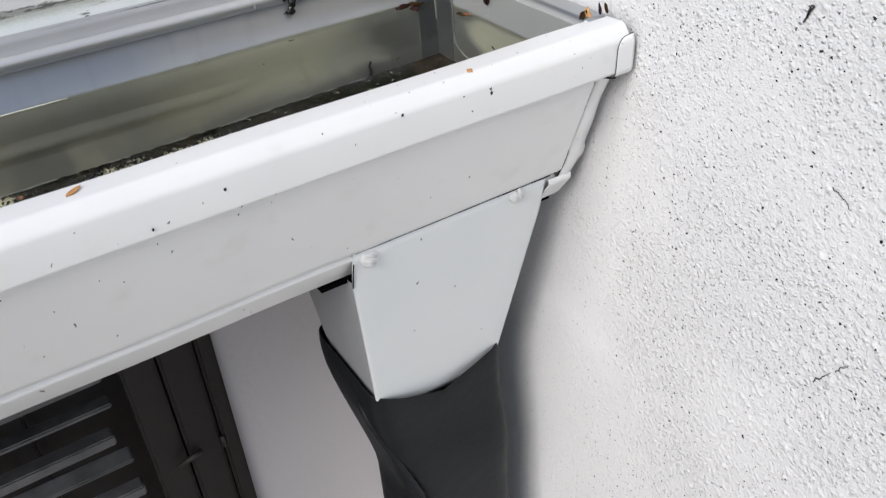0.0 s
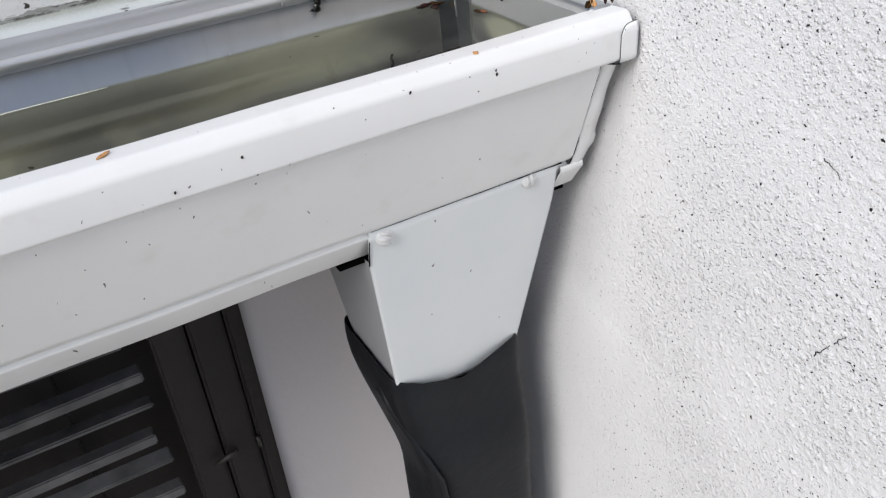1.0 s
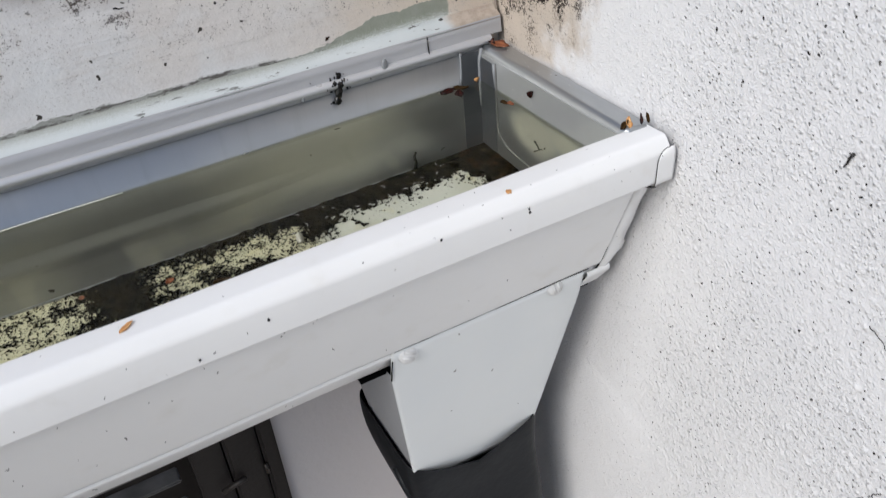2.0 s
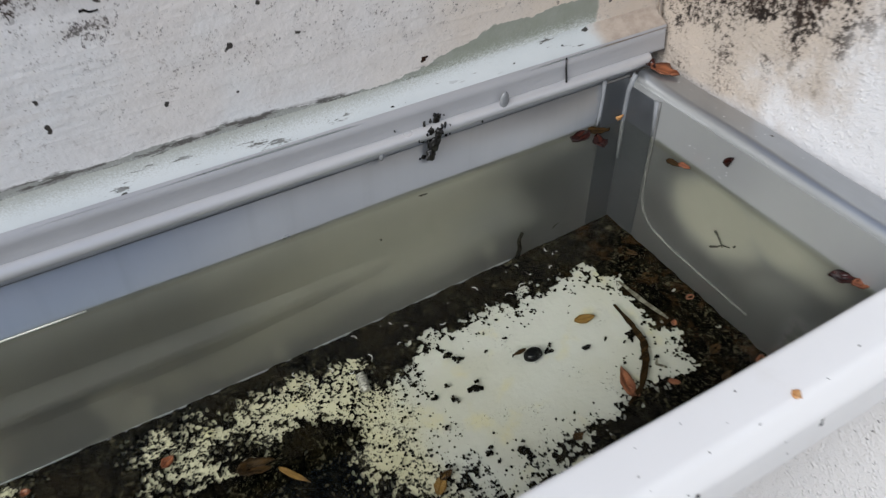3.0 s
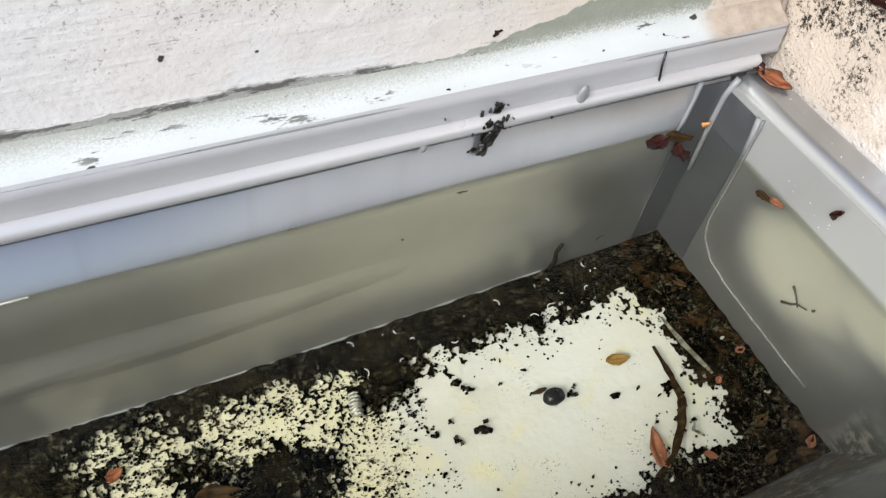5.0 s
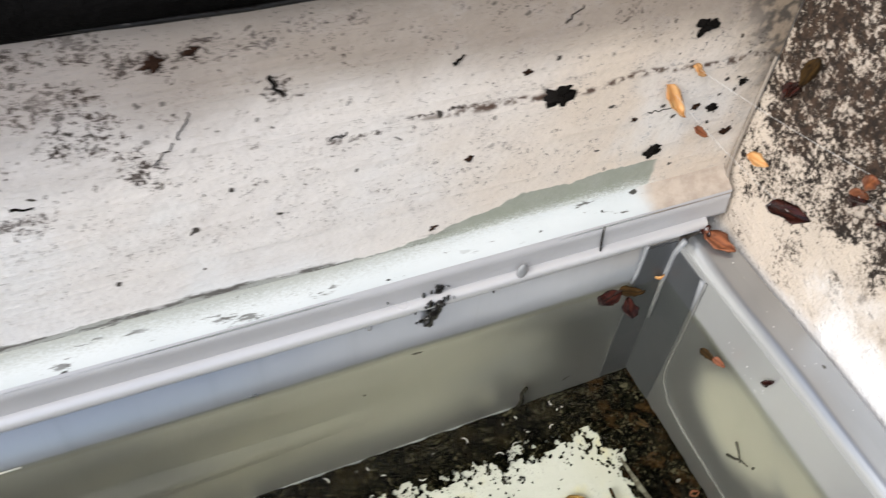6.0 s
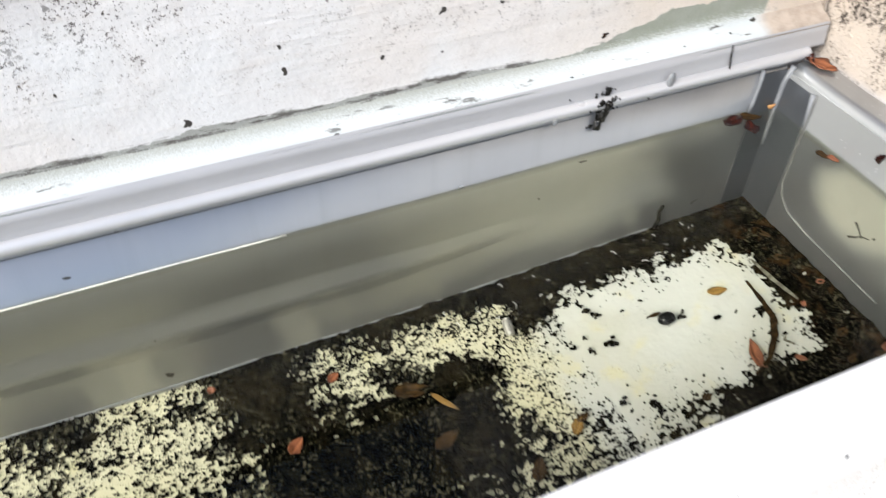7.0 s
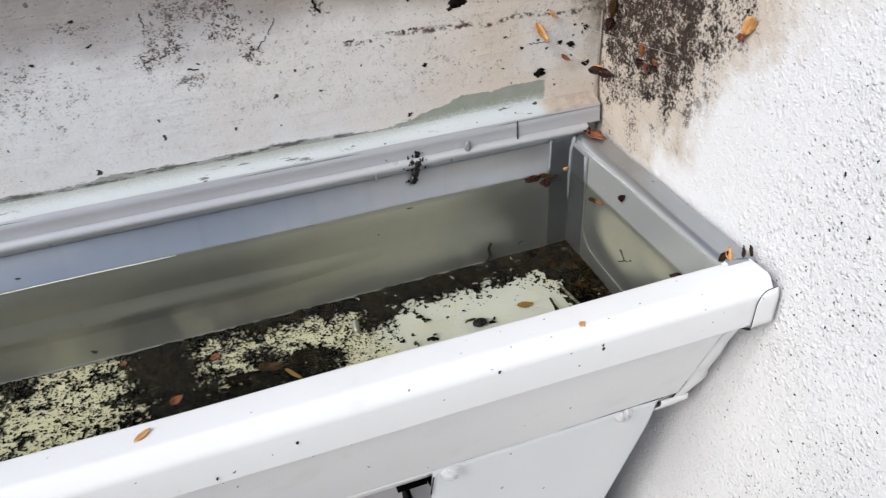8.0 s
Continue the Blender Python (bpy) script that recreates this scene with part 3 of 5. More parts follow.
def loft(bm, rings, closed=True, caps=False):
    rows = [[bm.verts.new(cm(*p)) for p in ring] for ring in rings]
    n = len(rows[0])
    for a, b in zip(rows, rows[1:]):
        for k in range(n if closed else n - 1):
            bm.faces.new((a[k], a[(k + 1) % n], b[(k + 1) % n], b[k]))
    if caps:
        bm.faces.new(rows[0]), bm.faces.new(rows[-1])
    return bm


def squircle(x0, x1, y0, y1, z, power, count=48):
    cx, cy, rx, ry = (x0 + x1) / 2, (y0 + y1) / 2, (x1 - x0) / 2, (y1 - y0) / 2
    out = []
    for k in range(count):
        a = 2 * math.pi * k / count
        c, s = math.cos(a), math.sin(a)
        out.append((cx + rx * math.copysign(abs(c) ** (2 / power), c), cy + ry * math.copysign(abs(s) ** (2 / power), s), z))
    return out


def blob(bm, centre, size, seed, rough=0.35, detail=2):
    made = bmesh.ops.create_icosphere(bm, subdivisions=detail, radius=1.0)["verts"]
    for v in made:
        k = 1 + rough * noise.noise(v.co * 1.6 + Vector((seed, seed * 2.3, 0)))
        v.co = cm(*(centre[i] + v.co[i] * size[i] * k for i in range(3)))
    return bm


# ---- the setting: side wall, house wall, fascia, roof edge, ground ----
def fine_axis(lo, a, b, hi, step):
    return [lo, (lo + a) / 2] + spaced(a, b, step) + ([(b + hi) / 2, hi] if hi > b + 1 else [])


def side_wall():
    """Rough render with trowel swirls and small pits, its face at x = 0."""
    ys, zs = fine_axis(-160, -22, 10.0, 10.0, 0.10), fine_axis(-250, -31, 12, 60, 0.10)
    verts, faces = [], []
    for y in ys:
        for z in zs:
            p = Vector((y * 0.34, z * 0.34, 0.0))
            calm = 0.62 + 0.38 * math.tanh(3 * noise.noise(p * 0.3 + Vector((5, 1, 0))) + 0.5)
            calm *= 0.42 if z > -1 else 0.30 + 0.70 / (1 + math.exp((y + 11.0 + 3 * noise.noise(p * 0.4)) * 0.6))
            h = calm * (0.007 * noise.noise(Vector((p.x * 11.0 + p.y * 7.0, p.y * 10.6 - p.x * 7.3, 0.37))) + 0.009 * noise.noise(Vector((p.x * 5.1 - p.y * 3.1, p.y * 5.0 + p.x * 3.3, 3.41)))) + 0.012 * noise.noise(p * 0.35)
            lump = noise.noise(Vector(((y + z) * 2.0, (y - z) * 3.4, 4.0)))
            h += calm * 0.30 * max(0.0, lump - 0.30)
            h += calm * 0.10 * max(0.0, noise.noise(Vector(((y * 1.1 + z) * 2.6, (y - z * 0.9) * 3.2, 8.0))) - 0.18)
            stroke = noise.noise(Vector(((y + z * 0.8) * 0.9, (y - z) * 0.12, 4.0)))
            h += 0.008 * stroke * max(0.0, noise.noise(p * 0.22 + Vector((0, 0, 9))) + 0.2)
            # shallow step where two coats of render meet
            ridge = z + 18.3 - 0.18 * (y + 6) + 0.8 * noise.noise((y * 0.3, 1.0, 5.0))
            if y > -9:
                h += 0.05 / (1 + math.exp(min(40, max(-40, ridge * 6)))) * min(1.0, (y + 9) / 5)
            verts.append((-h * 0.01, y * 0.01, z * 0.01))
    n = len(zs)
    for i in range(len(ys) - 1):
        for j in range(n - 1):
            faces.append((i * n + j, i * n + j + 1, (i + 1) * n + j + 1, (i + 1) * n + j))
    mesh = bpy.data.meshes.new("wall_side")
    mesh.from_pydata(verts, [], faces)
    mesh.materials.append(STUCCO)
    mesh.shade_smooth()
    face = new("wall_side", mesh)
    tagged(face, "rough white rendered side wall with dark specks and corner mould", "wall", kind="structure")
    bm = box(bmesh.new(), (0.4, -160, -250), (20, 60, 60))
    part("wall_core", bm, HOUSE, face, smooth=False)


side_wall()


def edge_rise(x):
    """The roof edge climbs slowly away from the side wall."""
    return (0.55 - 0.033 * (max(-40.0, x * 100) + 8.8)) * 0.01


def raise_edge(bm):
    for v in bm.verts:
        v.co.z += edge_rise(v.co.x)
    return bm


def house():
    bm = box(bmesh.new(), (-13.4, 30, -250), (0, 44, -11.2))
    box(bm, (-105, 30, -20), (-13.4, 44, -11.2))
    box(bm, (-300, 30, -250), (-105, 44, -11.2))
    tagged(link_mesh("wall_house", bm, HOUSE, smooth=False), "smooth white painted house wall under the eaves", "wall", kind="structure")
    bm = box(bmesh.new(), (-300, 10.2, -11.2), (0, 44, -10.2))
    tagged(link_mesh("soffit", bm, HOUSE, smooth=False), "plain white soffit board under the eaves", "soffit", kind="structure")
    # fascia, a little uneven along its length
    bm = bmesh.new()
    ribbon(bm, [(10.8, -10.2), (10.04, -10.2), (10.04, 0), (10.04, 4.5), (10.04, 9.1)], spaced(-34, 0.0, 1.0), 0.02, 0.0)
    box(bm, (-300, 10.04, -10.2), (-34, 12, 9.1))
    for v in bm.verts:
        if v.co.z > 0.085:
            v.co.z += edge_rise(v.co.x)
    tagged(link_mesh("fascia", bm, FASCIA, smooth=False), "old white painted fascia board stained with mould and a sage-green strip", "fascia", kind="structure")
    bm = box(bmesh.new(), (-6000, -6000, -262), (6000, 6000, -250))
    tagged(link_mesh("ground", bm, GROUND, smooth=False), "grey paved ground below the eaves", "ground", kind="structure")


house()


def roof_edge():
    edge = hub("roof_edge", "black roof drip edge with grey mineral shingles above the fascia", "roof edge", kind="structure")
    bm = ribbon(bmesh.new(), rounded([(10.3, 8.75), (9.95, 8.65), (9.72, 8.85), (9.68, 9.25), (10.1, 9.5), (12.4, 9.95)], 0.25), spaced(-300, -0.1, 0.5), 0.12, 0.16)
    box(bm, (-300, 10.2, 8.9), (-0.1, 40, 9.4))
    part("drip_edge", raise_edge(bm), roof_felt(), edge)
    part("edge_bead", raise_edge(tube(bmesh.new(), [(x, 9.70 + 0.03 * math.sin(x), 8.80 + 0.04 * noise.noise((x * 0.7, 0, 0))) for x in spaced(-300, -0.2, 0.5)], 0.05, 8)), BLACK_ROOF, edge, "black lower edge")
    rnd = random.Random(4)
    bm = bmesh.new()
    for x in spaced(-300, -3, 3.0):
        ribbon(bm, rounded([(11.75 + rnd.uniform(-0.2, 0.4), 9.95), (11.95, 10.25), (16, 11.2), (40, 15)], 0.2), spaced(x, x + 2.98, 0.25), 0.25, 0.3, x)
    course = part("shingle_course", raise_edge(bm), SHINGLE, edge, "grey mineral shingles")
    bm = bmesh.new()
    for k in range(2600):
        x, y = rnd.uniform(-38, -17), 11.15 + abs(rnd.gauss(0, 0.5))
        if noise.noise((x * 0.6, y * 0.8, 3.0)) < -0.1 - 0.06 * (x + 17):
            r = rnd.uniform(0.015, 0.055)
            blob(bm, (x, y, 9.72 + (y - 11.15) * 0.25 + rnd.uniform(0, 0.15)), (r * rnd.uniform(0.8, 2.2), r, r * 0.8), k * 1.1, 1.3, 1)
    tagged(part("mineral_chips", raise_edge(bm), plain("silver_mineral_chips", (0.05, 0.05, 0.055), (0.55, 0.55, 0.58), 260, 0.6), course, "loose silver mineral chips"), kind="stuff")


roof_edge()


def door():
    d = hub("door_1", "dark brown glazed door with slim frame under the eaves", "door", kind="structure")
    pieces = {}
    for name, lo, hi in (("door_jamb", (-14.9, 29.2, -250), (-13.45, 34, -20)), ("door_stile", (-18.0, 29.6, -249), (-15.0, 33.5, -20.5)),
                         ("glazing_bead", (-21.0, 30.2, -249), (-18.15, 33.0, -21)), ("door_rail", (-100, 30.0, -26), (-21.1, 33, -21))):
        leaf = part(name, box(bmesh.new(), lo, hi, 0.25), DOOR, d, smooth=False)
        pieces[name] = leaf
    part("hinge", tube(bmesh.new(), [(-14.95, 29.15, -44.6), (-14.95, 29.15, -43.4)], 0.18, 12), DOOR_METAL, pieces["door_jamb"], "dull metal hinge knuckle")
    latch = bmesh.new()
    tube(latch, [(-19.2, 29.6, -45.0), (-17.8, 29.2, -44.2), (-17.0, 29.1, -43.9)], 0.28, 8)
    part("latch", latch, DOOR_METAL, pieces["door_stile"], "small dull metal latch")
    bm = box(bmesh.new(), (-100, 44.5, -250), (-13, 46, -20))
    part("backing", bm, DOOR, d, smooth=False)
    # solid slats added behind the doorway for the steps its glass reflects
    bench = hub("mirrored_steps", "grey slats behind the dark doorway for steps mirrored in its glass", "steps")
    for k in range(9):
        z = -31 - 3.3 * k
        y = 38 - 0.5 * k
        x1 = -22.2 - (0.8 if k % 3 == 1 else 0)
        bm = box(bmesh.new(), (-60, y, z - (0.5 if k % 2 else 1.1)), (x1, y + 1.8, z), 0.15)
        sway = Matrix.Translation(cm(-24, y, z)) @ Matrix.Rotation(radians(3.0 * noise.noise((k * 1.3, 2.0, 0.0))), 4, "Y") @ Matrix.Rotation(radians(25 * noise.noise((k * 0.9, 5.0, 0.0))), 4, "X") @ Matrix.Translation(cm(24, -y, -z))
        bmesh.ops.transform(bm, matrix=sway, verts=bm.verts[:])
        part("slat", bm, SLAT, bench, smooth=False)
    part("post", box(bmesh.new(), (-31.5, 40.5, -70), (-29.5, 42.0, -26), 0.2), DOOR, bench, smooth=False)


door()

# ---- the gutter ----
gutter = hub("gutter", "white metal gutter holding murky water, abutting the rendered wall", "gutter")
XS = spaced(-300, -1.55, 0.65)


def lip_xs(end):
    return spaced(-300, end, 0.65)


def gutter_front():
    lip = rounded([(-2.1, -0.9), (-1.9, -0.35), (-1.95, 0.0), (-3.15, 0.04), (-3.52, -0.45), (-3.46, -1.86), (-2.75, -1.98)], 0.15)
    part("lip", ribbon(bmesh.new(), lip, lip_xs(-0.45), 0.07, 0.05), WHITE, gutter, "rolled white front lip with dirt specks")
    face = rounded([(-2.95, -1.90), (-2.9, -2.3), (-0.95, -7.28), (-0.42, -7.62), (-0.58, -7.80), (0.62, -9.42), (1.1, -9.5)], 0.3, 4)
    part("face_panel", ribbon(bmesh.new(), face, spaced(-300, -1.72, 0.5), 0.07, 0.05, 5.0), WHITE, gutter)
    # folded tab of the end cap over the lip
    tab = [Vector(p) for p in rounded([(-3.30, -0.06), (-3.62, -0.50), (-3.57, -1.86), (-3.42, -2.06), (-2.9, -2.08)], 0.2)]
    run = [0.0]
    for p, q in zip(tab, tab[1:]):
        run.append(run[-1] + (q - p).length)
    rows, seam = [], []
    for x in (-1.10, -1.09, -1.06, -1.0, -0.92, -0.80, -0.66, -0.34, -0.22):
        d = min(1.0, (x + 1.10) / 0.45)
        start = 0.42 + 0.45 * (1 - math.sqrt(max(0.0, 1 - (1 - d) ** 2))) - 0.1 * (x + 1.1)
        line = []
        for k in range(15):
            f = start + (run[-1] - start) * k / 14
            i = max(j for j in range(len(tab) - 1) if run[j] <= f + 1e-9)
            q = tab[i].lerp(tab[i + 1], (f - run[i]) / max(1e-6, run[i + 1] - run[i]))
            line.append((q.x, q.y))
        seam.append((x - 0.015, line[0][0] + 0.02, line[0][1] + 0.015))
        if x == -1.10:
            seam = [(x - 0.015, y + 0.03, z) for y, z in reversed(line[:11])] + seam
        rows.append([(x, y, z) for y, z in line] + [(x, y + 0.08, z) for y, z in reversed(line)])
    part("end_tab", loft(bmesh.new(), rows, closed=True, caps=True), WHITE, gutter, "rounded white end cap tab")
    # dark tubes draw the shade in the open joint round and under the tab
    part("tab_seam", tube(bmesh.new(), seam, 0.018, 6), TAR, gutter, "thin dark tube for the shade in the joint round the tab")
    part("tab_seam", tube(bmesh.new(), [(-1.62, -2.98, -2.0), (-1.4, -3.2, -2.02), (-1.15, -3.42, -2.04), (-1.06, -3.5, -2.02)], 0.05, 6), TAR, gutter, "dark tube for the shade in the gap under the tab")
    # crimped white edge of the end cap down the slanting face
    bm = bmesh.new()
    rings = []
    for k in range(25):
        t = k / 24
        z = -2.0 - 5.75 * t
        y = -2.85 + 2.25 * t
        inner = -1.62 + 0.10 * math.sin(9 * t) * t - 0.12 * max(0, t - 0.75) * 4
        outer = -0.62 - 0.05 * math.sin(6 * t) + (0.12 if 0.72 < t < 0.86 else 0) - 0.9 * max(0.0, t - 0.82)
        bulge = 0.10 + 0.06 * math.sin(17 * t)
        rings.append([(inner, y - 0.06, z), (inner + 0.08, y - 0.06 - bulge, z + 0.02), ((inner + outer) / 2, y - 0.16 - bulge * 0.6, z), (outer - 0.06, y - 0.02 - bulge * 0.4, z), (outer, y + 0.35, z - 0.05)])
    loft(bm, rings, closed=False)
    part("crimped_edge", bm, WHITE, gutter, "crimped white end cap edge")
    line = [(r[0][0] - 0.03 + 0.03 * noise.noise((k * 0.8, 3.0, 1.0)), r[0][1] - 0.03, r[0][2]) for k, r in enumerate(rings)]
    # dark tube draws the shade in the joint along the crimp
    part("crimp_seam", tube(bmesh.new(), line, 0.045, 6), TAR, gutter, "dark tube for the shade in the seam beside the crimped edge")
    # black tubes stand in for the shade in the gaps round the outlet plate
    line = [(x, -0.755 + 0.01 * math.sin(3 * x), -7.47) for x in spaced(-12.4, -2.2, 0.4)]
    part("plate_seam", tube(bmesh.new(), line, 0.012, 6, 2.6), GAP_SHADE, gutter, "thin black tube for the shade in the gap over the outlet plate")
    part("plate_seam", tube(bmesh.new(), [(-12.53, -0.68, -8.0), (-12.54, -0.48, -8.7), (-12.53, -0.25, -9.5)], 0.03, 6), GAP_SHADE, gutter, "thin black tube for the shade in the gap over the outlet plate")
    foot = rounded([(-0.72, -7.70), (-0.76, -7.95), (0.20, -9.25), (0.6, -9.45)], 0.15)
    part("foot_tab", ribbon(bmesh.new(), foot, spaced(-2.25, -0.95, 0.2), 0.07, 0.06, 2.0), WHITE, gutter)
    # solid black boxes stand in for the deep shade beside the outlet
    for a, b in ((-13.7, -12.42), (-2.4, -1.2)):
        part("shadow_gap", box(bmesh.new(), (a, 0.50, -9.70), (b, 2.2, -9.46)), GAP_SHADE, gutter, "black box for the shade in the gap beside the outlet", smooth=False)


gutter_front()


def gutter_trough():
    inner = rounded([(-1.9, -0.5), (-2.2, -1.9), (0.62, -9.44), (9.18, -9.44), (9.28, -4.0), (9.38, -0.15)], 0.25, 6)
    part("trough", ribbon(bmesh.new(), inner, spaced(-300, -1.55, 0.65), 0.06, 0.03, 3.0), GREY, gutter, "grey painted inside with silt film and painted reflections")
    # bead tone lightened for the sky it mirrors, flange tone darkened for its facing
    roll = rounded([(9.44, -0.30), (9.44, 0.04), (9.22, 0.08), (9.10, 0.26), (9.15, 0.44), (9.34, 0.53)], 0.08, 4)
    part("back_bead", ribbon(bmesh.new(), roll, spaced(-300, -0.9, 0.5), 0.05, 0.012, 8.0), BEAD, gutter, "rolled back bead in a tone lightened for sky light")
    part("back_flange", ribbon(bmesh.new(), [(9.30, 0.48), (9.34, 0.56), (9.39, 0.95), (9.43, 1.32)], spaced(-300, -0.2, 0.5), 0.05, 0.010, 8.0), FLANGE, gutter, "grey back flange in a tone darkened for its shade")
    part("corner_flange", box(bmesh.new(), (-2.75, 9.16, -9.2), (-1.72, 9.20, -0.1)), CAP_METAL, gutter, "dark grey overlapping end flange", smooth=False)
    # stiffening crease low on the back wall
    ridge = [(9.26, -4.6), (9.23, -5.0), (9.13, -5.35), (9.10, -5.65), (9.13, -5.95), (9.20, -6.35), (9.23, -6.8)]
    fade = lambda x: max(0.0, min(1.0, (-10.0 - x) / 7.0))
    loft_rows = [[(x, 9.27 + (y - 9.27) * 2.0 * fade(x), z) for y, z in ridge] for x in spaced(-300, -11.0, 1.0)]
    part("back_crease", loft(bmesh.new(), loft_rows, closed=False), GREY, gutter, "soft stiffening ridge")
    # pale tube paints the sky's glint on the meniscus
    part("waterline_glint", tube(bmesh.new(), [(x, 9.31 + (0.05 if x > -20 else 0), -1.74 + 0.01 * math.sin(x)) for x in spaced(-300, -20.0, 0.8)], 0.032, 8), SHAVING_GLINT, gutter, "pale tube painting the glint along the water line")
    line = [(x, 9.13 + 0.03 * noise.noise((x * 0.9, 1.0, 0.0)), -9.16 + 0.06 * noise.noise((x * 0.5, 4.0, 0.0))) for x in spaced(-60, -6.0, 0.4)]
    part("silt_line", tube(bmesh.new(), line, 0.03, 6), SEALANT, gutter, "thin pale silt line along the bottom of the back")
    bm = bmesh.new()
    xs, ys = spaced(-300, -1.7, 1.0), spaced(0.85, 9.1, 0.6)
    loft(bm, [[(x, y, -9.31 + 0.03 * noise.noise((x * 0.3, y * 0.3, 0))) for y in ys] for x in xs], closed=False)
    part("sole", bm, CREAM, gutter, "cream silted gutter bottom")


gutter_trough()


def end_cap():
    bm = bmesh.new()
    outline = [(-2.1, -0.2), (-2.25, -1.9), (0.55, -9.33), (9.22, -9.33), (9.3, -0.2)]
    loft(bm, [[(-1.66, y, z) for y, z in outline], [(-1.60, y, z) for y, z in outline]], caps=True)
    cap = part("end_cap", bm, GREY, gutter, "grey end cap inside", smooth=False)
    part("corner_flange", box(bmesh.new(), (-1.70, 7.78, -9.2), (-1.67, 9.16, -0.4)), CAP_METAL, cap, "dark grey overlapping end flange", smooth=False)
    # flat rim with a rounded inner edge, running to the wall
    rim = rounded([(-1.63, -1.2), (-1.62, -0.1), (-1.42, 0.14), (-0.25, 0.02), (-0.15, -0.35)], 0.22, 5)
    bm = bmesh.new()
    rows = []
    for y in spaced(-2.2, 9.05, 0.5):
        w = 0.04 * noise.noise((y * 0.35, 2.0, 0.0))
        rows.append([(x + w, y, z + w) for x, z in rim] + [(x + w, y, z + w - 0.07) for x, z in reversed(rim)])
    loft(bm, rows, closed=True, caps=True)
    part("end_rim", bm, GREY, cap, "flat grey end cap rim")
    # pressed line round the end cap
    press = [(-1.70, 7.65, -0.3), (-1.70, 7.62, -1.9), (-1.70, 7.62, -5.9), (-1.70, 7.45, -6.8), (-1.70, 6.9, -7.5), (-1.70, 5.9, -7.75), (-1.70, 2.3, -7.9)]
    pts = []
    for a, b in zip(press, press[1:]):
        pts += [tuple(Vector(a).lerp(Vector(b), k / 4)) for k in range(4)]
    part("pressed_line", tube(bmesh.new(), pts + [press[-1]], 0.045, 8), plain("dull_pressed_metal", (0.13, 0.13, 0.125), (0.2, 0.2, 0.19), 120, 0.5), cap)


end_cap()


def sealant_runs():
    for k, (pts, r) in enumerate((
        ([(-2.72, 9.30, 0.0), (-2.68, 9.27, -0.6), (-2.74, 9.26, -1.3), (-2.82, 9.24, -1.7)], 0.09),
        ([(-1.62, 9.02, 0.05), (-1.72, 9.12, -0.6), (-1.74, 9.12, -1.6), (-1.76, 9.08, -3.4), (-1.76, 9.05, -4.6)], 0.10),
        ([(-1.68, 7.80, -0.35), (-1.72, 7.72, -0.9), (-1.70, 7.70, -1.6)], 0.11))):
        run = link_mesh("sealant_run", tube(bmesh.new(), pts, r, 8, 0.6), SEALANT)
        tagged(run, "pale grey sealant run in the gutter corner", "sealant", "sealant runs in the gutter")
    for x, z, r in ((-6.92, 0.42, 0.30), (-11.2, -0.05, 0.16)):
        bm = blob(bmesh.new(), (x, 9.17, z + 0.15), (r * 0.55, 0.07, r * 1.1), x, 0.2)
        tagged(link_mesh("sealant_drip", bm, SEALANT), "pale drip of sealant on the grey back bead", "sealant drip", "sealant drips")
    pts = [(-0.25, 9.55, 0.9), (-0.16, 9.86, 1.7), (-0.14, 9.95, 2.6), (-0.12, 9.97, 4.0), (-0.12, 9.98, 5.5)]
    seam = link_mesh("corner_sealant", tube(bmesh.new(), pts, 0.08, 8, 0.5), plain("dirty_sealant", (0.16, 0.13, 0.10), (0.36, 0.32, 0.28), 130, 0.8))
    tagged(seam, "lumpy pale sealant in the corner of fascia and wall", "sealant")


sealant_runs()
bm = ribbon(bmesh.new(), [(9.42, 1.20), (9.44, 1.32), (9.78, 1.50), (10.02, 1.66), (10.06, 1.78)], spaced(-300, -0.2, 0.5), 0.06, 0.03, 11.0)
tagged(link_mesh("flashing_strip", bm, FLASHING), "white coated flashing strip between fascia and gutter", "flashing", kind="structure")

# water, 7.5 cm deep
def creep(d):
    return 0.14 * math.exp(-max(0.0, d) / 0.11)


bm = bmesh.new()
WX = [-300.0, -40.0] + spaced(-30, -2.6, 1.2) + [-2.3, -2.1, -1.98, -1.9, -1.84, -1.8, -1.76, -1.73, -1.69, -1.66]
WY = [-2.17, -2.1, -1.9, -1.6] + spaced(-1, 8.6, 1.2) + [8.85, 9.0, 9.08, 9.14, 9.19, 9.23, 9.26, 9.29, 9.32, 9.34]
loft(bm, [[(x, y, -1.8 + max(creep(-1.66 - x), creep(9.34 - y), creep(y + 2.17))) for y in WY] for x in WX], closed=False)
water = tagged(link_mesh("water", bm, WATER), "still shallow water standing in the gutter", "water", kind="structure")
for poly in water.data.polygons:
    if poly.normal.z < 0:
        poly.flip()
water.visible_shadow = False


# ---- outlet and downpipe ----
def screw(parent, x, y, z, tilt):
    bm = bmesh.new()
    rings = []
    for r, h in ((0.44, -0.05), (0.44, 0.06), (0.40, 0.14), (0.28, 0.20), (0.12, 0.22)):
        rings.append([(r * math.cos(a), r * math.sin(a), h) for a in (2 * math.pi * k / 16 for k in range(16))])
    loft(bm, rings, caps=True)
    for low, high in ((0.045, 0.21), (-0.21, -0.045)):
        box(bm, (-0.27, low, 0.16), (0.27, high, 0.25), 0.02)
    turn = Matrix.Translation(cm(x, y, z)) @ Euler((radians(90 - tilt), 0, 0)).to_matrix().to_4x4() @ Matrix.Rotation(x * 1.9, 4, "Z")
    bmesh.ops.transform(bm, matrix=turn, verts=bm.verts[:])
    part("screw", bm, SCREW_WHITE, parent, "paint-covered screw head")


